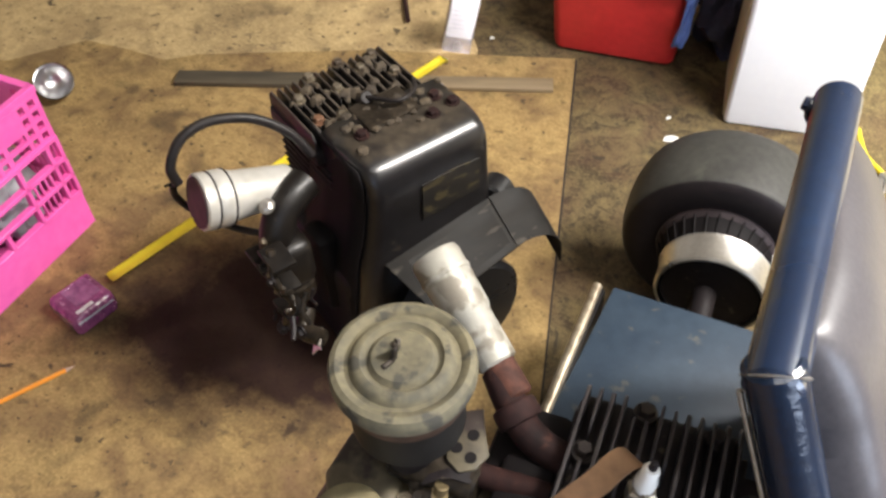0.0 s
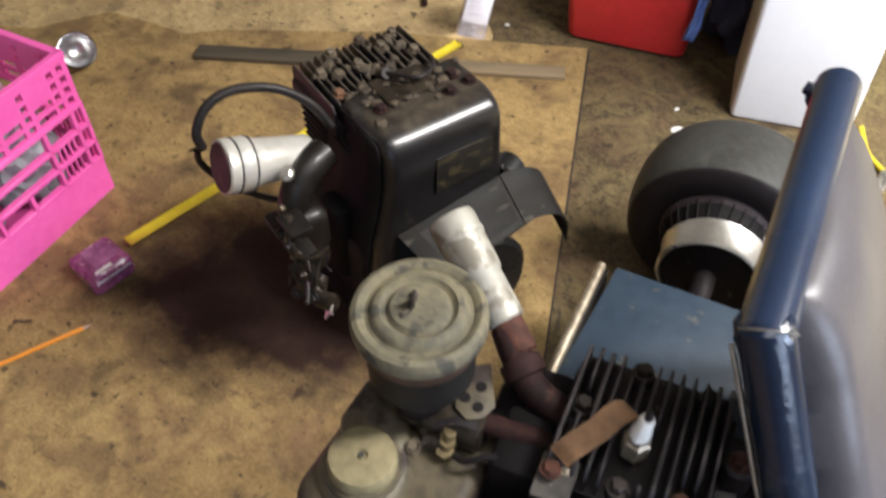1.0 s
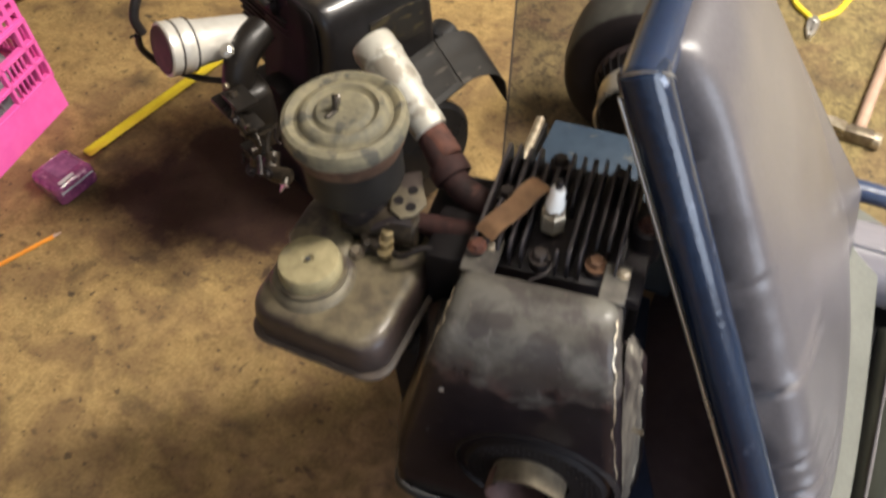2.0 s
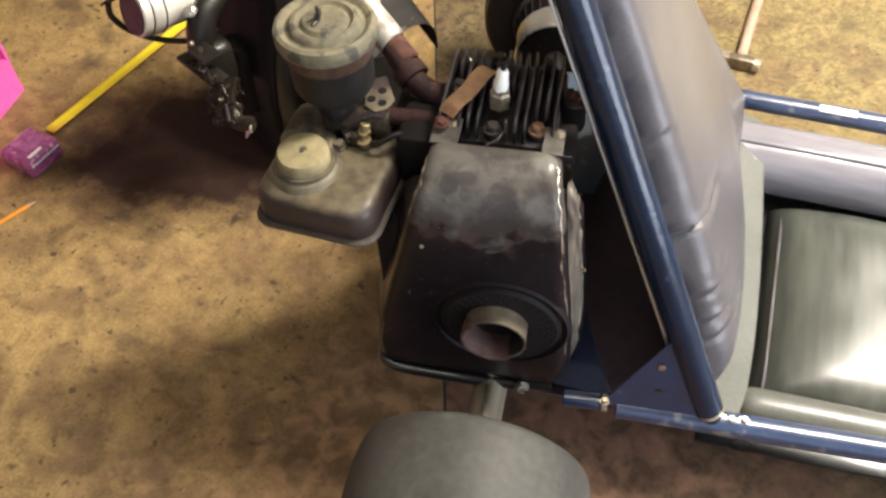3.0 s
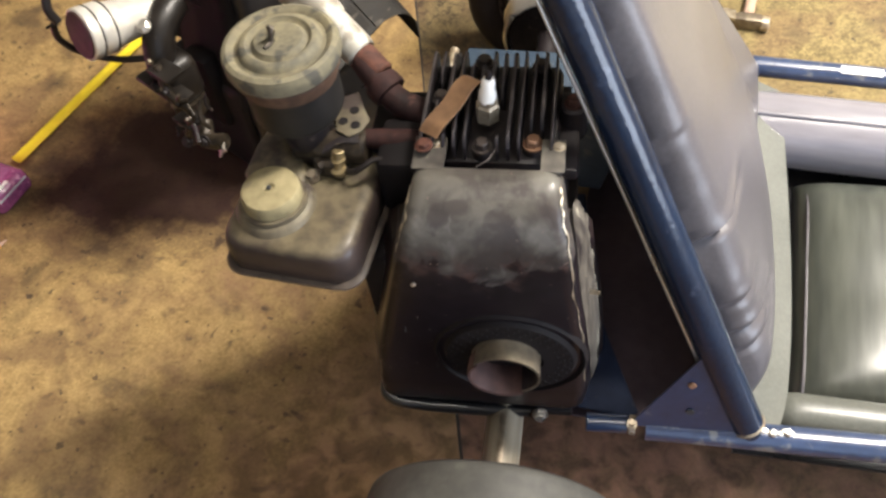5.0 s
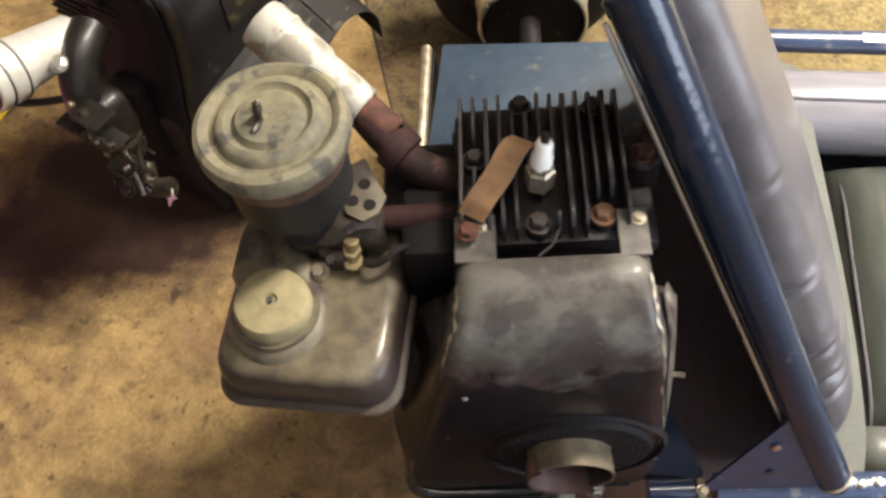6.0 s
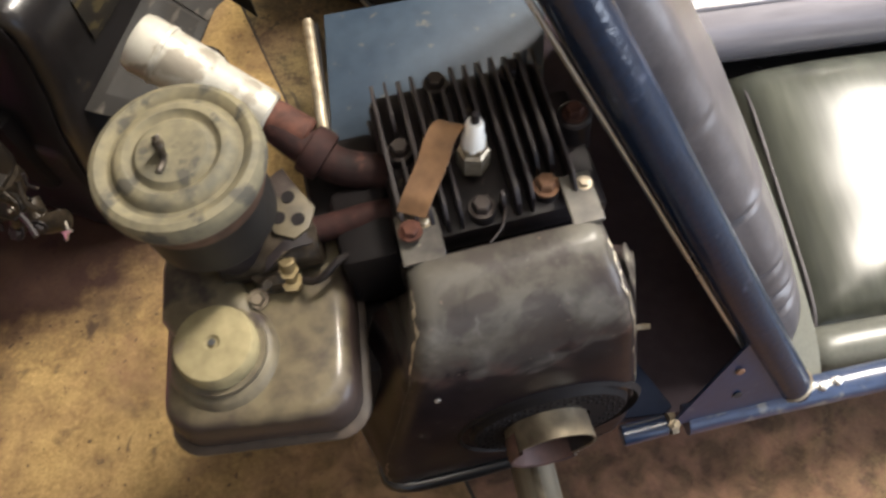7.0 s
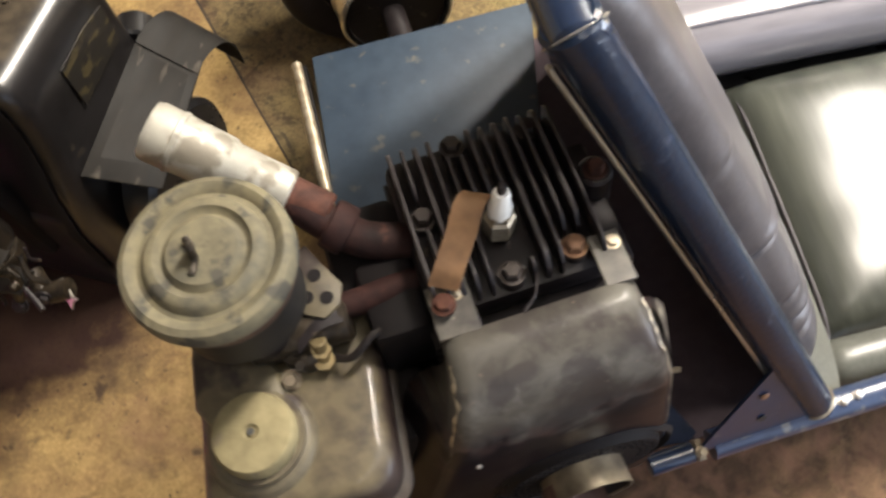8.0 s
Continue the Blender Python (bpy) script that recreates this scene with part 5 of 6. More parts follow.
solid(part("blower_housing", bm_housing(r2, 0.165, 0.018), M_HOUSING2, e2, "glossy black steel blower housing"), 0.002)
bm, prev = bmesh.new(), None
for y, z, xl, xr in r2[4:12]:
    row = [bm.verts.new((xl - 0.0012, y + q, z)) for q in (0.019, 0.06, 0.11, 0.164)]
    if prev:
        for k in range(3):
            bm.faces.new((prev[k], prev[k + 1], row[k + 1], row[k]))
    prev = row
solid(part("side_plate", bm, M_PLATE, e2, "matt black side plate"), 0.0022, 1.0)
part("decal", bm_prism([(-0.026, -0.0024, 0.318), (0.066, -0.0024, 0.322), (0.068, -0.0024, 0.376), (0.030, -0.0024, 0.381), (-0.024, -0.0024, 0.379)], (0, 0.0015, 0)), M_DECAL, e2, "faded worn gold decal")
# sheet guard below the decal
part("guard_flap", bm_prism([(-0.090, 0.002, 0.262), (0.100, 0.002, 0.288), (0.104, -0.062, 0.240), (-0.066, -0.076, 0.222)], (0, 0.001, 0.0025), 0.0008), M_FLAP, e2, "bent dusty sheet-steel guard")
part("guard_curl", bm_strap([(0.088, -0.030, 0.2655), (0.118, -0.031, 0.264), (0.148, -0.034, 0.252), (0.166, -0.037, 0.226), (0.166, -0.040, 0.190)], (0.03, -0.79, -0.60), 0.040, 0.002), M_FLAP, e2)
part("flywheel_cover", bm_lathe([(0, 0), (0.092, 0), (0.100, 0.008), (0.100, 0.045), (0, 0.045)], (0.01, -0.050, 0.125), (0, 1, 0), 44), M_BLACK, e2)
part("lower_ear", bm_rod((0.10, 0.02, 0.262), (0.135, 0.035, 0.262), 0.026, n=24), M_BLACK, e2)
# top clutter: plug, wire, dirt
p2 = part("spark_plug", bm_lathe([(0, 0), (0.011, 0), (0.011, 0.014), (0.0085, 0.016), (0.0085, 0.024), (0, 0.026)], (-0.02, 0.150, 0.400), (0, -0.3, 1), 12), M_SOOT, e2)
part("plug_cap", bm_rod((-0.02, 0.146, 0.424), (-0.022, 0.125, 0.442), 0.0085), M_WIRE, p2)
part("plug_lead", bm_tube([(-0.022, 0.128, 0.441), (0.005, 0.09, 0.446), (0.035, 0.10, 0.442), (0.052, 0.125, 0.436), (0.06, 0.14, 0.425)], 0.0032, 10), M_WIRE, e2, "black plug lead")
for k in range(46):
    x, y = random.gauss(-0.005, 0.035), random.gauss(0.098, 0.020)
    r = random.uniform(0.003, 0.0095)
    bm = bm_lathe([(0, -0.003), (r, -0.002), (r * 0.85, r * 0.10), (r * 0.45, r * 0.24), (0, r * 0.27)], (0, 0, 0), (random.uniform(-0.2, 0.2), random.uniform(-0.2, 0.2), 1), 9)
    for v in bm.verts:
        v.co *= 1 + 0.45 * noise.noise(v.co * 160 + Vector((k, 0, 0)))
        v.co += Vector((x, y, 0.4325))
    part("dirt_clod", bm, M_DIRT, e2)
# caked dirt and dead leaves between the fins of the head
for k in range(34):
    x, y = random.uniform(-0.10, 0.065), 0.125 + 0.11 * random.random() ** 1.6
    r = random.uniform(0.004, 0.010)
    bm = bm_lathe([(0, -0.006), (r, -0.004), (r * 0.9, r * 0.3), (r * 0.5, r * 0.7), (0, r * 0.8)], (0, 0, 0), (random.uniform(-0.5, 0.5), random.uniform(-0.5, 0.5), 1), 9)
    for v in bm.verts:
        v.co *= 1 + 0.7 * noise.noise(v.co * 140 + Vector((k, 3, 0)))
        v.co += Vector((x, y, 0.4165))
    part("dirt_clod", bm, M_DIRT, e2)
part("cutout_plate", bm_box(-0.05, 0.075, 0.4295, 0.03, 0.132, 0.4345, 0.002), M_GRIME, e2)
for x, y in ((0.058, 0.085), (0.035, 0.055), (-0.062, 0.075), (0.07, 0.06)):
    hexbolt(e2, (x, y, 0.431), (0, 0, 1), 0.0075, 0.008, M_RUST, "housing_bolt")
# intake can, hose, carburettor
can = part("intake_can", bm_lathe([(0, 0), (0.0355, 0), (0.0375, 0.002), (0.0375, 0.014), (0.0360, 0.016), (0.0360, 0.018), (0.0375, 0.020), (0.0375, 0.034), (0.0350, 0.040), (0.0320, 0.052), (0.0265, 0.125), (0.024, 0.128), (0, 0.128)], (-0.276, 0.128, 0.396), (1, -0.02, -0.28), 48), M_CAN, e2, "bright aluminium intake can with a dark end")
for h in (0.0165, 0.0375):
    part("can_groove", bm_lathe([(0.0362, h - 0.0012), (0.0379, h - 0.0008), (0.0379, h + 0.0008), (0.0362, h + 0.0012)], (-0.276, 0.128, 0.396), (1, -0.02, -0.28), 48), M_SOOT, can, "dark groove round the can")
part("can_end", bm_lathe([(0, -0.002), (0.033, -0.002), (0.0345, 0.0005), (0, 0.0005)], (-0.276, 0.128, 0.396), (1, -0.02, -0.28), 40), M_CUPIN, can, "reddish dark can end")
part("breather_hose", bm_tube([(-0.285, 0.158, 0.412), (-0.286, 0.162, 0.438), (-0.262, 0.168, 0.466), (-0.222, 0.168, 0.474), (-0.172, 0.155, 0.462), (-0.135, 0.138, 0.432), (-0.115, 0.12, 0.395)], 0.0066, 14), M_WIRE, e2, "black rubber breather hose")
part("hose_clip", bm_tube([(-0.286, 0.166, 0.400), (-0.293, 0.172, 0.404), (-0.298, 0.176, 0.401)], 0.002, 6), M_WIRE, e2)
part("lower_hose", bm_tube([(-0.290, 0.168, 0.405), (-0.288, 0.182, 0.372), (-0.272, 0.180, 0.338), (-0.244, 0.150, 0.318), (-0.215, 0.110, 0.318), (-0.19, 0.085, 0.328)], 0.0050, 12), M_WIRE, e2)
SH = Vector((0.0, 0.022, 0.012))
part("intake_elbow", bm_tube([(-0.140, 0.104, 0.372), (-0.166, 0.094, 0.368), (-0.190, 0.087, 0.350), (-0.203, 0.083, 0.318), (-0.206, 0.082, 0.286)], 0.0235, 20), M_ELBOW, e2, "greasy brown intake elbow")
part("elbow_flange", bm_box(-0.242, 0.058, 0.294, -0.196, 0.110, 0.302, 0.003), M_ELBOW, e2)
part("carburettor", bm_box(-0.222, 0.026, 0.230, -0.165, 0.085, 0.312, 0.018, 3), M_ELBOW, e2, "grimy carburettor body").location = SH
part("float_bowl", bm_lathe([(0, 0), (0.024, 0), (0.027, 0.006), (0.027, 0.03), (0, 0.034)], (-0.195, 0.05, 0.205), (0, 0, 1), 24), M_GRIME, e2).location = SH
part("governor_arm", bm_tube([(-0.225, 0.03, 0.33), (-0.235, 0.01, 0.29), (-0.222, 0.00, 0.25), (-0.235, 0.01, 0.21), (-0.225, 0.03, 0.17)], 0.006, 10), M_GRIME, e2).location = SH
part("drain_elbow", bm_tube([(-0.20, 0.02, 0.20), (-0.215, 0.0, 0.185), (-0.205, -0.03, 0.19)], 0.013, 14), M_GRIME, e2).location = SH
hexbolt(e2, (-0.205, 0.060, 0.372), (-0.5, -0.3, 1), 0.008, 0.006, M_STEEL).location = SH
for p in ((-0.229, 0.030, 0.214), (-0.236, 0.018, 0.300), (-0.222, 0.055, 0.322), (-0.232, 0.02, 0.262)):
    hexbolt(e2, p, (-1, -0.4, 0.5), 0.004, 0.005, M_CUP).location = SH
random.seed(4)
for k in range(9):
    p = Vector((random.uniform(-0.245, -0.19), random.uniform(0.0, 0.075), random.uniform(0.19, 0.35)))
    q = p + Vector((random.uniform(-0.02, 0.01), random.uniform(-0.03, 0.03), random.uniform(-0.05, 0.05)))
    part("link_rod", bm_tube([p, (p + q) / 2 + Vector((random.uniform(-0.012, 0.002), 0, 0)), q], random.uniform(0.0018, 0.004), 8), M_GRIME if k % 3 else M_SOOT, e2)
for k in range(7):
    p = (random.uniform(-0.245, -0.215), random.uniform(0.005, 0.075), random.uniform(0.20, 0.36))
    hexbolt(e2, p, (-1, random.uniform(-0.8, 0.2), random.uniform(0, 1)), random.uniform(0.004, 0.008), 0.007, M_GRIME if k % 2 else M_SOOT)
for z, w in ((0.33, 0.016), (0.285, 0.02), (0.235, 0.014)):
    part("carb_flange", bm_box(-0.238, 0.018, z, -0.205, 0.018 + w * 3, z + 0.007, 0.002), M_ELBOW, e2)
part("butterfly_nut", bm_prism([(-0.012, 0.0, 0), (-0.003, 0.004, 0), (0.0, 0.012, 0), (0.003, 0.004, 0), (0.012, 0.0, 0), (0.003, -0.004, 0), (0.0, -0.012, 0), (-0.003, -0.004, 0)], (0, 0, 0.003)), M_STEEL, e2, "small bright butterfly nut", smooth=False).matrix_local = pose(-0.215, -0.012, 0.195, -25, -35, 20)
part("carb_stay", bm_box(-0.150, 0.080, 0.12, -0.112, 0.140, 0.27, 0.015), M_PLATE, e2)

# ---- loose things on the floor ----
# pink crate: corner posts, rims, grille bars and solid skirt
CW, CH = 0.33, 0.315
crate = thing("plastic_crate", pose(-1.438, 0.447, 0, 0, 0, 3.0), "bright pink slotted plastic crate, half full of wrappings", "crate")


def crate_side(m, name):
    """One wall of the crate, built in the plane x (0..CW), z; outside at y=0."""
    s = new(name)
    s.parent = crate
    s.matrix_local = m

    def bar(x0, z0, x1, z1, t=0.006, nm="bar", y=0.0):
        part(nm, bm_box(x0, y, z0, x1, y + t, z1, 0.0012, 1), M_PINK, s)

    bar(-0.002, CH - 0.014, CW + 0.002, CH, 0.013, "top_rim", -0.003)
    # upper panel pierced by small square holes
    rows = [(CH - 0.034, CH - 0.020), (CH - 0.056, CH - 0.042), (CH - 0.078, CH - 0.064), (CH - 0.100, CH - 0.086)]
    cols = []
    for c0, c1 in ((0.010, 0.023), (0.033, 0.045), (0.100, 0.113)):
        cols += [(c0, c1), (CW - c1, CW - c0)]
    cols.sort()
    wide = sorted(cols + [(0.052, 0.090), (CW - 0.090, CW - 0.052), (0.122, 0.160), (CW - 0.160, CW - 0.122)])
    panel = bmesh.new()

    def slab_piece(x0, z0, x1, z1):
        lo, hi = [], []
        for x, z in ((x0, z0), (x1, z0), (x1, z1), (x0, z1)):
            lo.append(panel.verts.new((x, 0.0, z)))
            hi.append(panel.verts.new((x, 0.007, z)))
        panel.faces.new(lo)
        panel.faces.new(hi[::-1])
        for k in range(4):
            panel.faces.new((lo[k], hi[k], hi[(k + 1) % 4], lo[(k + 1) % 4]))

    z_top = CH - 0.0142
    for n_row, (z0, z1) in enumerate(rows):
        slab_piece(0, z1, CW, z_top)
        x = 0.0
        for c0, c1 in wide if n_row > 1 else cols:
            slab_piece(x, z0, c0, z1)
            x = c1
        slab_piece(x, z0, CW, z1)
        z_top = z0
    slab_piece(0, CH - 0.108, CW, z_top)
    part("pierced_panel", panel, M_PINK, s, smooth=False)
    for z in (CH - 0.040, CH - 0.062, CH - 0.084):
        bar(0.0, z, CW, z + 0.004, 0.004, "ridge", -0.003)
    for x in (0.0, 0.024, 0.092, CW - 0.100, CW - 0.031, CW - 0.008):
        bar(x, CH - 0.108, x + 0.008, CH - 0.014, 0.004, "ridge", -0.0034)
    bar(0, 0.0, CW, 0.078, 0.007, "skirt")
    for z in (0.078, 0.118, 0.158, CH - 0.112):
        bar(0, z, CW, z + 0.009, 0.014, "rail", -0.003)
    for x in (0.0, 0.024, 0.090, 0.232, CW - 0.031, CW - 0.009):
        bar(x, 0.080, x + 0.008, CH - 0.108, 0.014, "post", -0.003)
    bar(CW / 2 - 0.004, 0.080, CW / 2 + 0.004, 0.125, 0.014, "post", -0.003)
    for x in (0.042, 0.054, 0.066, 0.078):
        for xx in (x, CW - x - 0.004):
            bar(xx, 0.084, xx + 0.004, 0.160, 0.006, "slat", 0.003)
    for x in (0.008, 0.024, 0.090, 0.232, CW - 0.031, CW - 0.014):
        bar(x, 0.004, x + 0.006, 0.078, 0.010, "rib", -0.004)


crate_side(pose(0, 0, 0, 0, 0, -90), "crate_side")
crate_side(pose(-CW, 0, 0, 0, 0, 0) @ pose(CW, 0, 0, 0, 0, 180), "crate_side")
crate_side(pose(-CW, -CW, 0, 0, 0, 90), "crate_side")
crate_side(pose(-CW, -CW, 0), "crate_side")
part("crate_bottom", bm_box(-CW + 0.004, -CW + 0.004, 0.004, -0.004, -0.004, 0.010, 0.001, 1), M_PINK, crate)


def crumple(name, at, size, material, label, seed):
    bm = bmesh.new()
    bmesh.ops.create_icosphere(bm, subdivisions=4, radius=1)
    for v in bm.verts:
        k = 1 + 0.35 * noise.noise(v.co * 2.1 + Vector((seed, 0, 0))) + 0.16 * noise.noise(v.co * 5 + Vector((0, seed, 0)))
        v.co = Vector((v.co.x * size[0], v.co.y * size[1], max(v.co.z, -0.7) * size[2])) * k
    low = min(v.co.z for v in bm.verts)
    for v in bm.verts:
        v.co.z -= low
    ob = link(name, bm, material)
    ob.location = at
    return tagged(ob, label, "rubbish")


crumple("crumpled_wrapper", (-1.53, 0.35, 0.012), (0.062, 0.072, 0.10), M_GREY_PLASTIC, "crumpled grey plastic bag in the pink crate", 3)
crumple("crumpled_wrapper", (-1.655, 0.37, 0.012), (0.062, 0.062, 0.13), M_PINK_PAPER, "crumpled pinkish wrapping paper in the pink crate", 8)
crumple("crumpled_wrapper", (-1.54, 0.205, 0.012), (0.068, 0.064, 0.085), M_GREY_PLASTIC, "crumpled grey plastic bag in the pink crate", 12)
crumple("crumpled_wrapper", (-1.67, 0.21, 0.012), (0.06, 0.068, 0.12), M_PINK_PAPER, "crumpled pinkish wrapping paper in the pink crate", 21)

# tape measure
tm = thing("tape_measure", pose(-1.288, 0.277, 0, 0, 0, -11.0), "translucent purple tape measure with its yellow blade pulled out", "tape measure")
lay = []
for inset, z in ((0.006, 0.0), (0.001, 0.004), (0, 0.012), (0, 0.030), (0.002, 0.038), (0.007, 0.042), (0.014, 0.043)):
    lay.append([(x, y, z) for x, y in rounded_rect(-0.041 + inset, -0.042 + inset, 0.041 - inset, 0.042 - inset, 0.012)])
part("case", bm_layers(lay), M_PURPLE, tm, "translucent purple plastic case")
part("label", bm_box(0.026, -0.026, 0.0422, 0.033, 0.006, 0.0436, 0.0004, 1), M_PAPER, tm, "small white label")
part("top_window", bm_box(-0.030, -0.018, 0.0425, 0.018, 0.030, 0.0436, 0.001, 1), M_PURPLE_PALE, tm, "paler clear window in the case")
# pale strip along the lower edge is a highlight put in as shape
part("edge_glint", bm_tube([(0.0415, -0.034, 0.030), (0.0418, 0.0, 0.030), (0.0415, 0.034, 0.030)], 0.0016, 8), M_GREY_PLASTIC, tm, "pale strip painted as a highlight along the case edge")
ti = pose(-1.288, 0.277, 0, 0, 0, -11.0).inverted()
t0, t1 = ti @ Vector((-1.293, 0.343, 0.013)), ti @ Vector((-1.075, 1.170, 0.010))
blade = bmesh.new()
prev = None
sd = Vector((t1 - t0)).cross(Vector((0, 0, 1))).normalized()
for k in range(41):
    p = t0.lerp(t1, k / 40) + Vector((0, 0, 0.002 * math.sin(3.14 * k / 40)))
    row = [blade.verts.new(p + sd * w + Vector((0, 0, 0.004 * (w / 0.0125) ** 2))) for w in (-0.0125, -0.008, -0.003, 0.003, 0.008, 0.0125)]
    if prev:
        for i in range(5):
            blade.faces.new((prev[i], prev[i + 1], row[i + 1], row[i]))
    prev = row
solid(part("blade", blade, M_YELLOW, tm, "yellow steel blade"), 0.0006)
part("hook", bm_box(-0.012, 0, -0.009, 0.012, 0.0015, 0.004, 0.0004, 1), M_STEEL, tm).matrix_local = Matrix.Translation(t1) @ (t1 - t0).to_track_quat("Y", "Z").to_matrix().to_4x4()

# pencil
pa, pb = Vector((-1.301, 0.034, 0.0036)), Vector((-1.222, 0.182, 0.0036))
pen = thing("pencil", Matrix.Translation(pa), "orange hexagonal pencil lying on the floor", "pencil")
pv = pb - pa
part("shaft", bm_lathe([(0, 0.004), (0.0038, 0.004), (0.0038, pv.length - 0.016), (0, pv.length - 0.016)], (0, 0, 0), pv, 6), M_PENCIL, pen, smooth=False)
part("tip", bm_lathe([(0.0037, pv.length - 0.016), (0.0009, pv.length - 0.002), (0, pv.length)], (0, 0, 0), pv, 12), M_WOOD, pen, "sharpened bare wood tip")
part("end_cap", bm_lathe([(0, -0.004), (0.0037, -0.004), (0.0037, 0.0045), (0, 0.0045)], (0, 0, 0), pv, 12), M_PAPER, pen, "pale pencil end")


def beam(name, a, b, width, h, material, label, category, z=0.0):
    a, b = Vector((*a, z)), Vector((*b, z))
    L = (b - a).length
    ob = link(name, bm_box(0, -width / 2, 0, L, width / 2, h, 0.0015), material)
    ob.matrix_world = Matrix.Translation(a) @ pose(0, 0, 0, 0, 0, math.degrees(math.atan2(b.y - a.y, b.x - a.x)))
    return tagged(ob, label, category)


beam("wood_strip", (-1.578, 0.858), (-1.18, 1.035), 0.044, 0.012, M_PLANK_DARK, "dark weathered wooden strip lying on the floor", "wood strip")
beam("wood_strip", (-1.17, 1.04), (-0.822, 1.192), 0.040, 0.010, M_PLANK, "pale weathered wooden strip lying on the floor", "wood strip")
rod = link("metal_rod", bm_tube([(-1.226, 1.272, 0.006), (-1.285, 1.36, 0.007), (-1.36, 1.49, 0.006), (-1.50, 1.75, 0.006)], 0.006, 10), M_RUST)
tagged(rod, "rusty steel rod lying on the floor", "rod")

# chrome cup lying tipped by the crate
cupm = thing("metal_cup", Matrix.Translation((-1.785, 0.705, 0.017)) @ Matrix.Rotation(radians(38), 4, Vector((0.53, 0.85, 0))), "shiny chrome metal cup tipped against the pink crate", "cup")
dome = [(0.0395 * math.sin(radians(a)), 0.040 - 0.0395 * math.cos(radians(a))) for a in range(0, 91, 9)]
part("bowl", bm_lathe(dome + [(0.0405, 0.0405), (0.0395, 0.0415)] + [(r * 0.955, 0.0025 + h * 0.955) for r, h in dome[::-1]], (0, 0, 0), (0, 0, 1), 44), M_CHROME, cupm, "polished chrome bowl")
part("rim_band", bm_lathe([(0.0396, 0.036), (0.0412, 0.038), (0.0412, 0.0415), (0.0396, 0.042)], (0, 0, 0), (0, 0, 1), 44), M_GRIME, cupm, "darkened rim")

# clear plastic hardware box
pk = thing("plastic_package", Matrix.Translation((-1.075, 1.222, 0.004)) @ pose(0, 0, 0, 0, 0, 30) @ pose(0, 0, 0, -9, 13, 0), "clear plastic package with a white card standing on the floor", "package")
solid(part("shell", bm_box(-0.032, -0.022, 0.0, 0.032, 0.022, 0.146, 0.004), M_CLEAR, pk, "clear plastic shell"), 0.0008).visible_shadow = False
card = bm_box(-0.0285, -0.0190, 0.036, 0.0285, -0.0175, 0.128, 0.0005)
part("card", card, M_PAPER, pk, "white card insert")
part("card_side", bm_box(-0.0292, -0.0170, 0.036, -0.0280, 0.0185, 0.134, 0.0005), M_PAPER, pk)
part("card_back", bm_box(-0.0275, 0.0175, 0.036, 0.0285, 0.0188, 0.140, 0.0005), M_PAPER, pk)
part("hang_flap", bm_prism([(-0.028, -0.003, 0.145), (0.028, -0.003, 0.145), (0.026, -0.001, 0.152), (0.006, 0.0, 0.156), (-0.010, 0.0, 0.156), (-0.026, -0.001, 0.152)], (0, 0.0015, 0)), M_CLEAR, pk, "clear hanging flap")
for k in range(5):
    part("print_bar", bm_box(-0.022, -0.0196, 0.056 + 0.010 * k, 0.012 - 0.005 * (k % 2), -0.0191, 0.0585 + 0.010 * k, 0), M_GREY_PLASTIC, pk, smooth=False)
hexbolt(pk, (0.004, 0.0, 0.004), (0, 0, 1), 0.008, 0.014, M_STEEL)

# red box with a blue rag, dark bag, white box
rb = thing("red_box", pose(-0.883, 1.325, 0, 0, 0, 9.0), "red plastic box on the floor with a blue cloth on top", "box")
lay = []
for inset, z in ((0.010, 0.0), (0.002, 0.006), (0.0, 0.02), (-0.010, 0.195), (-0.010, 0.203), (-0.004, 0.211), (0.006, 0.213)):
    lay.append([(x, y, z) for x, y in rounded_rect(inset, inset, 0.270 - inset, 0.24 - inset, 0.022)])
part("body", bm_layers(lay), M_RED, rb)
part("rim", bm_layers([[(x, y, z) for x, y in rounded_rect(-0.014 + i, -0.014 + i, 0.284 - i, 0.254 - i, 0.026)] for i, z in ((0.003, 0.188), (0, 0.191), (0, 0.198), (0.003, 0.201))]), M_RED, rb)
bm = bmesh.new()
NX, NY = 26, 24
grid = []
for j in range(NY + 1):
    row = []
    for i in range(NX + 1):
        x, s = 0.055 + 0.250 * i / NX, 0.20 - (0.238 + 0.005 * math.sin(i * 0.45)) * j / NY
        tail = max(0.0, (i / NX - 0.84) / 0.16)
        over = max(0.0, x - 0.284)
        down = max(0.0, -0.010 - s) * (1.0 + 2.1 * tail)
        y = max(s, -0.020) - 0.004 * noise.noise((x * 30, down * 20, 1))
        z = 0.219 - down * 1.15 - over * 1.6 + 0.005 * noise.noise((x * 22, s * 22, 5)) * (1 if down == 0 else 0.3)
        row.append(bm.verts.new((min(x, 0.292), y, z)))
    grid.append(row)
for j in range(NY):
    for i in range(NX):
        bm.faces.new((grid[j][i], grid[j][i + 1], grid[j + 1][i + 1], grid[j + 1][i]))
tail = None
for k in range(13):
    t = k / 12
    c = Vector((0.287 - 0.016 * t * t, -0.022 - 0.006 * t, 0.222 - 0.150 * t))
    wd = 0.008 + 0.003 * t + 0.002 * math.sin(9 * t)
    row = [bm.verts.new(c + Vector((a * wd, 0.004 * math.sin(5 * a + 8 * t), 0))) for a in (-1, -0.5, 0, 0.5, 1)]
    if tail:
        for i in range(4):
            bm.faces.new((tail[i], tail[i + 1], row[i + 1], row[i]))
    tail = row
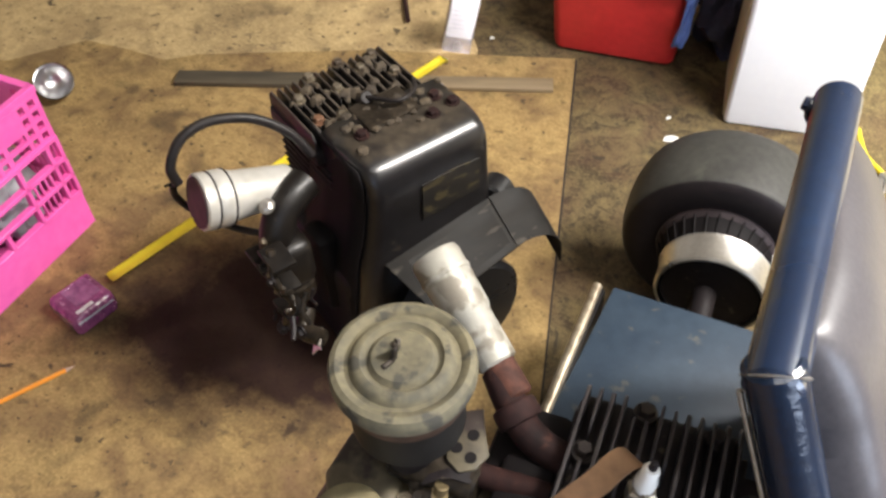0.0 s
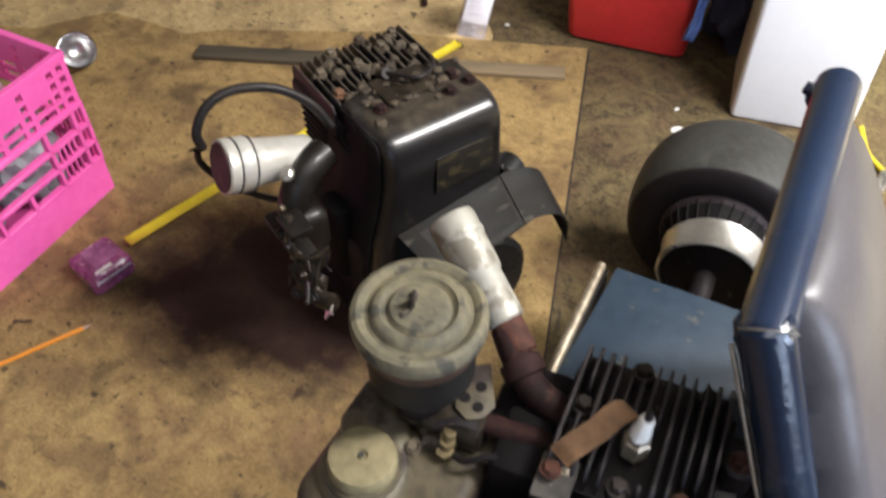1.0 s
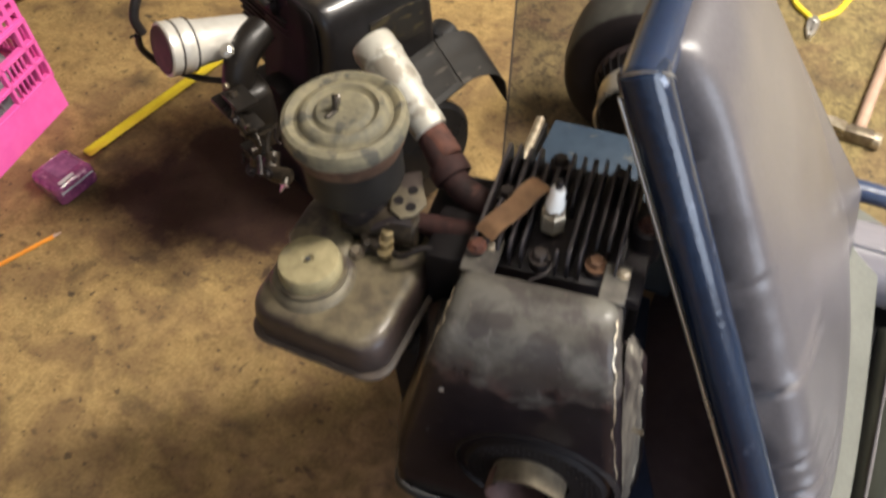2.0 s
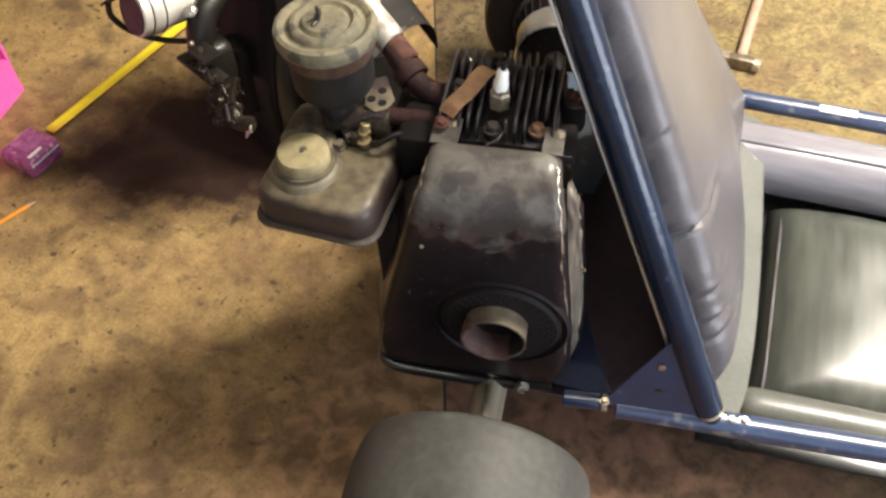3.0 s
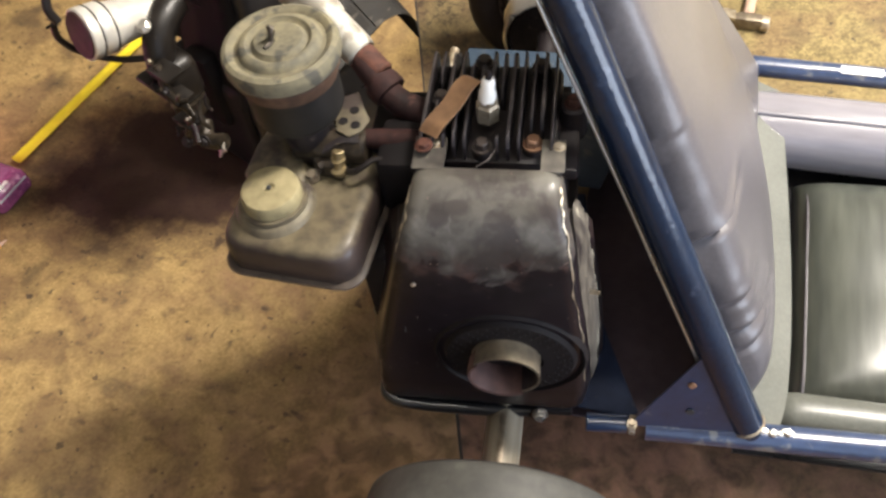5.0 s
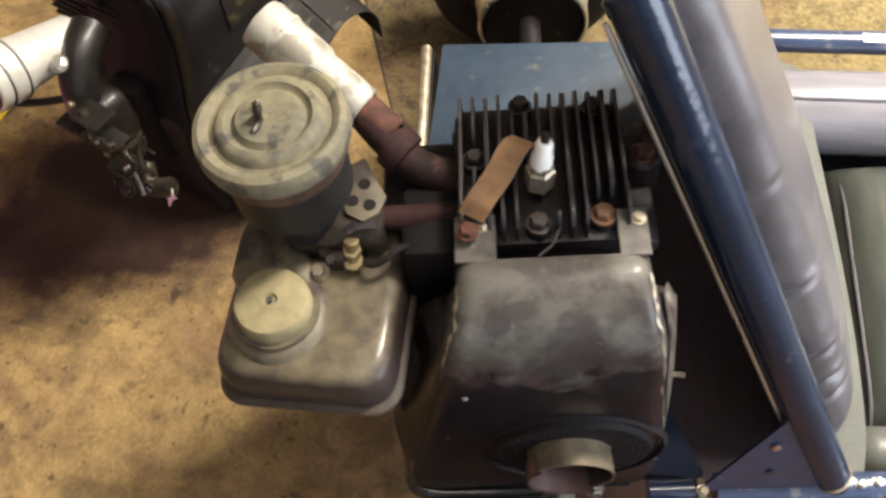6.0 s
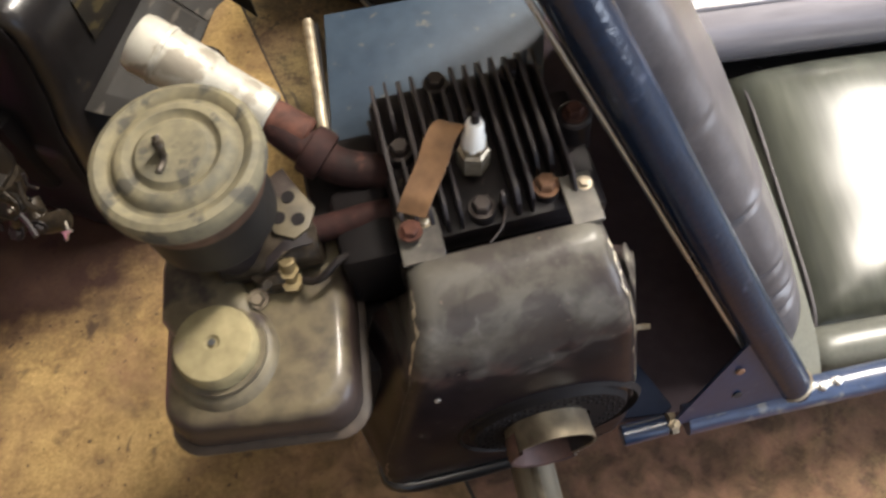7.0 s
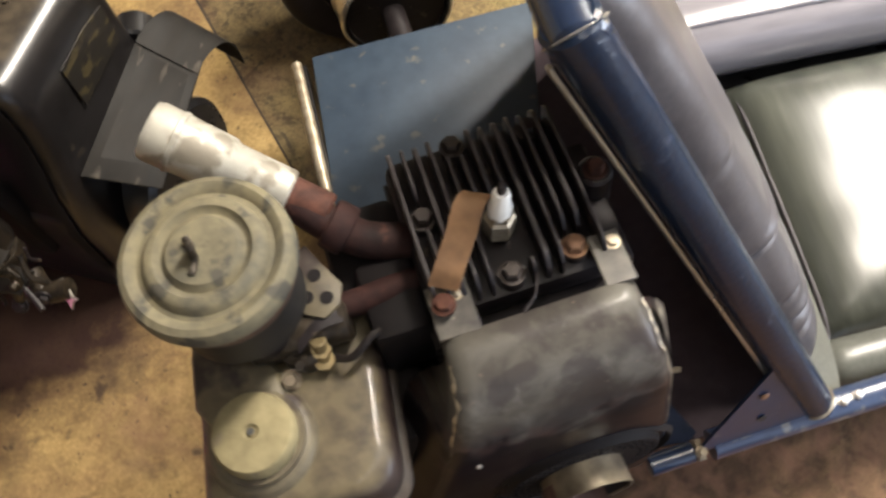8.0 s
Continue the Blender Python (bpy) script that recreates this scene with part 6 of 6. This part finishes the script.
rag = solid(link("cloth_rag", bm, M_RAG), 0.003, 1.0)
rag.matrix_world = pose(-0.883, 1.325, 0, 0, 0, 9.0)
tagged(rag, "blue cloth rag draped over the red box", "rag")
bag = crumple("cloth_bag", (-0.535, 1.52, -0.004), (0.085, 0.11, 0.15), M_BAG, "dark navy cloth bag slumped on the floor", 30)
bag["category"] = "bag"

wb = thing("white_box", pose(-0.468, 1.238, -0.004, 0, 0, 13.0), "plain white plastic box standing on the floor", "box")
lay = []
for inset, z in ((0.006, 0.0), (0.001, 0.004), (0.0, 0.012), (0.0, 0.40), (0.004, 0.412), (0.012, 0.416)):
    lay.append([(x, y, z) for x, y in rounded_rect(inset, inset, 0.235 - inset, 0.20 - inset, 0.010)])
part("body", bm_layers(lay), M_WHITE, wb)
part("side_strip", bm_box(-0.003, 0.012, 0.01, 0.0, 0.185, 0.40, 0.001, 1), M_PALE, wb, "yellowed side strip")
part("lid", bm_box(-0.004, -0.004, 0.402, 0.239, 0.204, 0.428, 0.005), M_WHITE, wb)

# hammer
hm = thing("hammer", pose(0.0, 0.905, -0.004, 0, 0, 0), "claw hammer with a pale wooden handle lying on the floor", "hammer")
part("handle", bm_tube([(-0.022, -0.004, 0.015), (-0.013, 0.12, 0.014), (-0.003, 0.24, 0.014), (0.004, 0.308, 0.014)], 0.0102, 16), M_WOOD, hm, "worn pinkish wooden handle")
part("grip_end", bm_tube([(0.004, 0.308, 0.014), (0.0065, 0.335, 0.014), (0.009, 0.358, 0.014)], 0.0112, 16), M_RED_FADED, hm, "faded red handle end")
head = part("head", bm_prism([(-0.054, -0.012, 0.004), (0.006, -0.016, 0.004), (0.008, -0.002, 0.004), (0.000, 0.008, 0.004), (-0.036, 0.010, 0.004), (-0.052, 0.001, 0.004)], (0, 0, 0.026), 0.004), M_CUP, hm, "dull steel hammer head")
part("poll_face", bm_rod((0.003, -0.007, 0.018), (0.018, -0.008, 0.018), 0.0135, n=20), M_WORN, head, "worn bright striking face")
for s in (-1, 1):
    part("claw", bm_strap([(-0.044, -0.003, 0.022 + 0.006 * s), (-0.062, 0.004, 0.020 + 0.006 * s), (-0.080, 0.013, 0.014 + 0.006 * s)], (0, 1, 0), 0.012, 0.005), M_WORN, head)

# pliers
pl = thing("pliers", pose(-0.150, 1.185, -0.004), "steel pliers with yellow handles lying open on the floor", "pliers")
for s, e in ((-1, (-0.072, 0.138)), (1, (0.055, 0.132))):
    e = Vector((*e, 0.009))
    part("handle", bm_tube([(0.006 * s, 0.026, 0.009), e * 0.45 + Vector((0.010 * s, 0, 0.005)), e * 0.78 + Vector((0.006 * s, 0, 0.002)), e], 0.0058, 14), M_YELLOW, pl, "yellow dipped handle")
    part("jaw", bm_prism([(0.001 * s, 0.03, 0.003), (0.012 * s, 0.022, 0.003), (0.010 * s, -0.01, 0.003), (0.003 * s, -0.035, 0.003), (0.0008 * s, -0.035, 0.003)], (0, 0, 0.011), 0.001), M_STEEL, pl, "steel jaw")
part("rivet", bm_lathe([(0, 0.001), (0.009, 0.001), (0.009, 0.016), (0.007, 0.018), (0, 0.018)], (0, 0.018, 0), (0, 0, 1), 20), M_STEEL, pl)

# bits of paper
for at, a, w in (((-0.545, 1.145, -0.0035), 20, 0.016), ((-0.571, 1.206, -0.0035), 60, 0.006), ((-0.86, 1.36, -0.0035), 10, 0.008), ((-1.02, 1.30, 0.001), 35, 0.006), ((0.075, 1.03, -0.0035), 15, 0.010), ((-0.12, 1.42, -0.0035), 70, 0.007)):
    ob = link("paper_scrap", bm_prism([(-w, -w * 0.5, 0), (w * 0.8, -w * 0.6, 0), (w, w * 0.3, 0), (0.1 * w, w * 0.6, 0), (-w * 0.7, w * 0.35, 0)], (0, 0, 0.0012)), M_PAPER, smooth=False)
    ob.matrix_world = Matrix.Translation(at) @ pose(0, 0, 0, 0, 0, a)
    tagged(ob, "small white paper scrap on the floor", "paper scrap", "paper scraps")
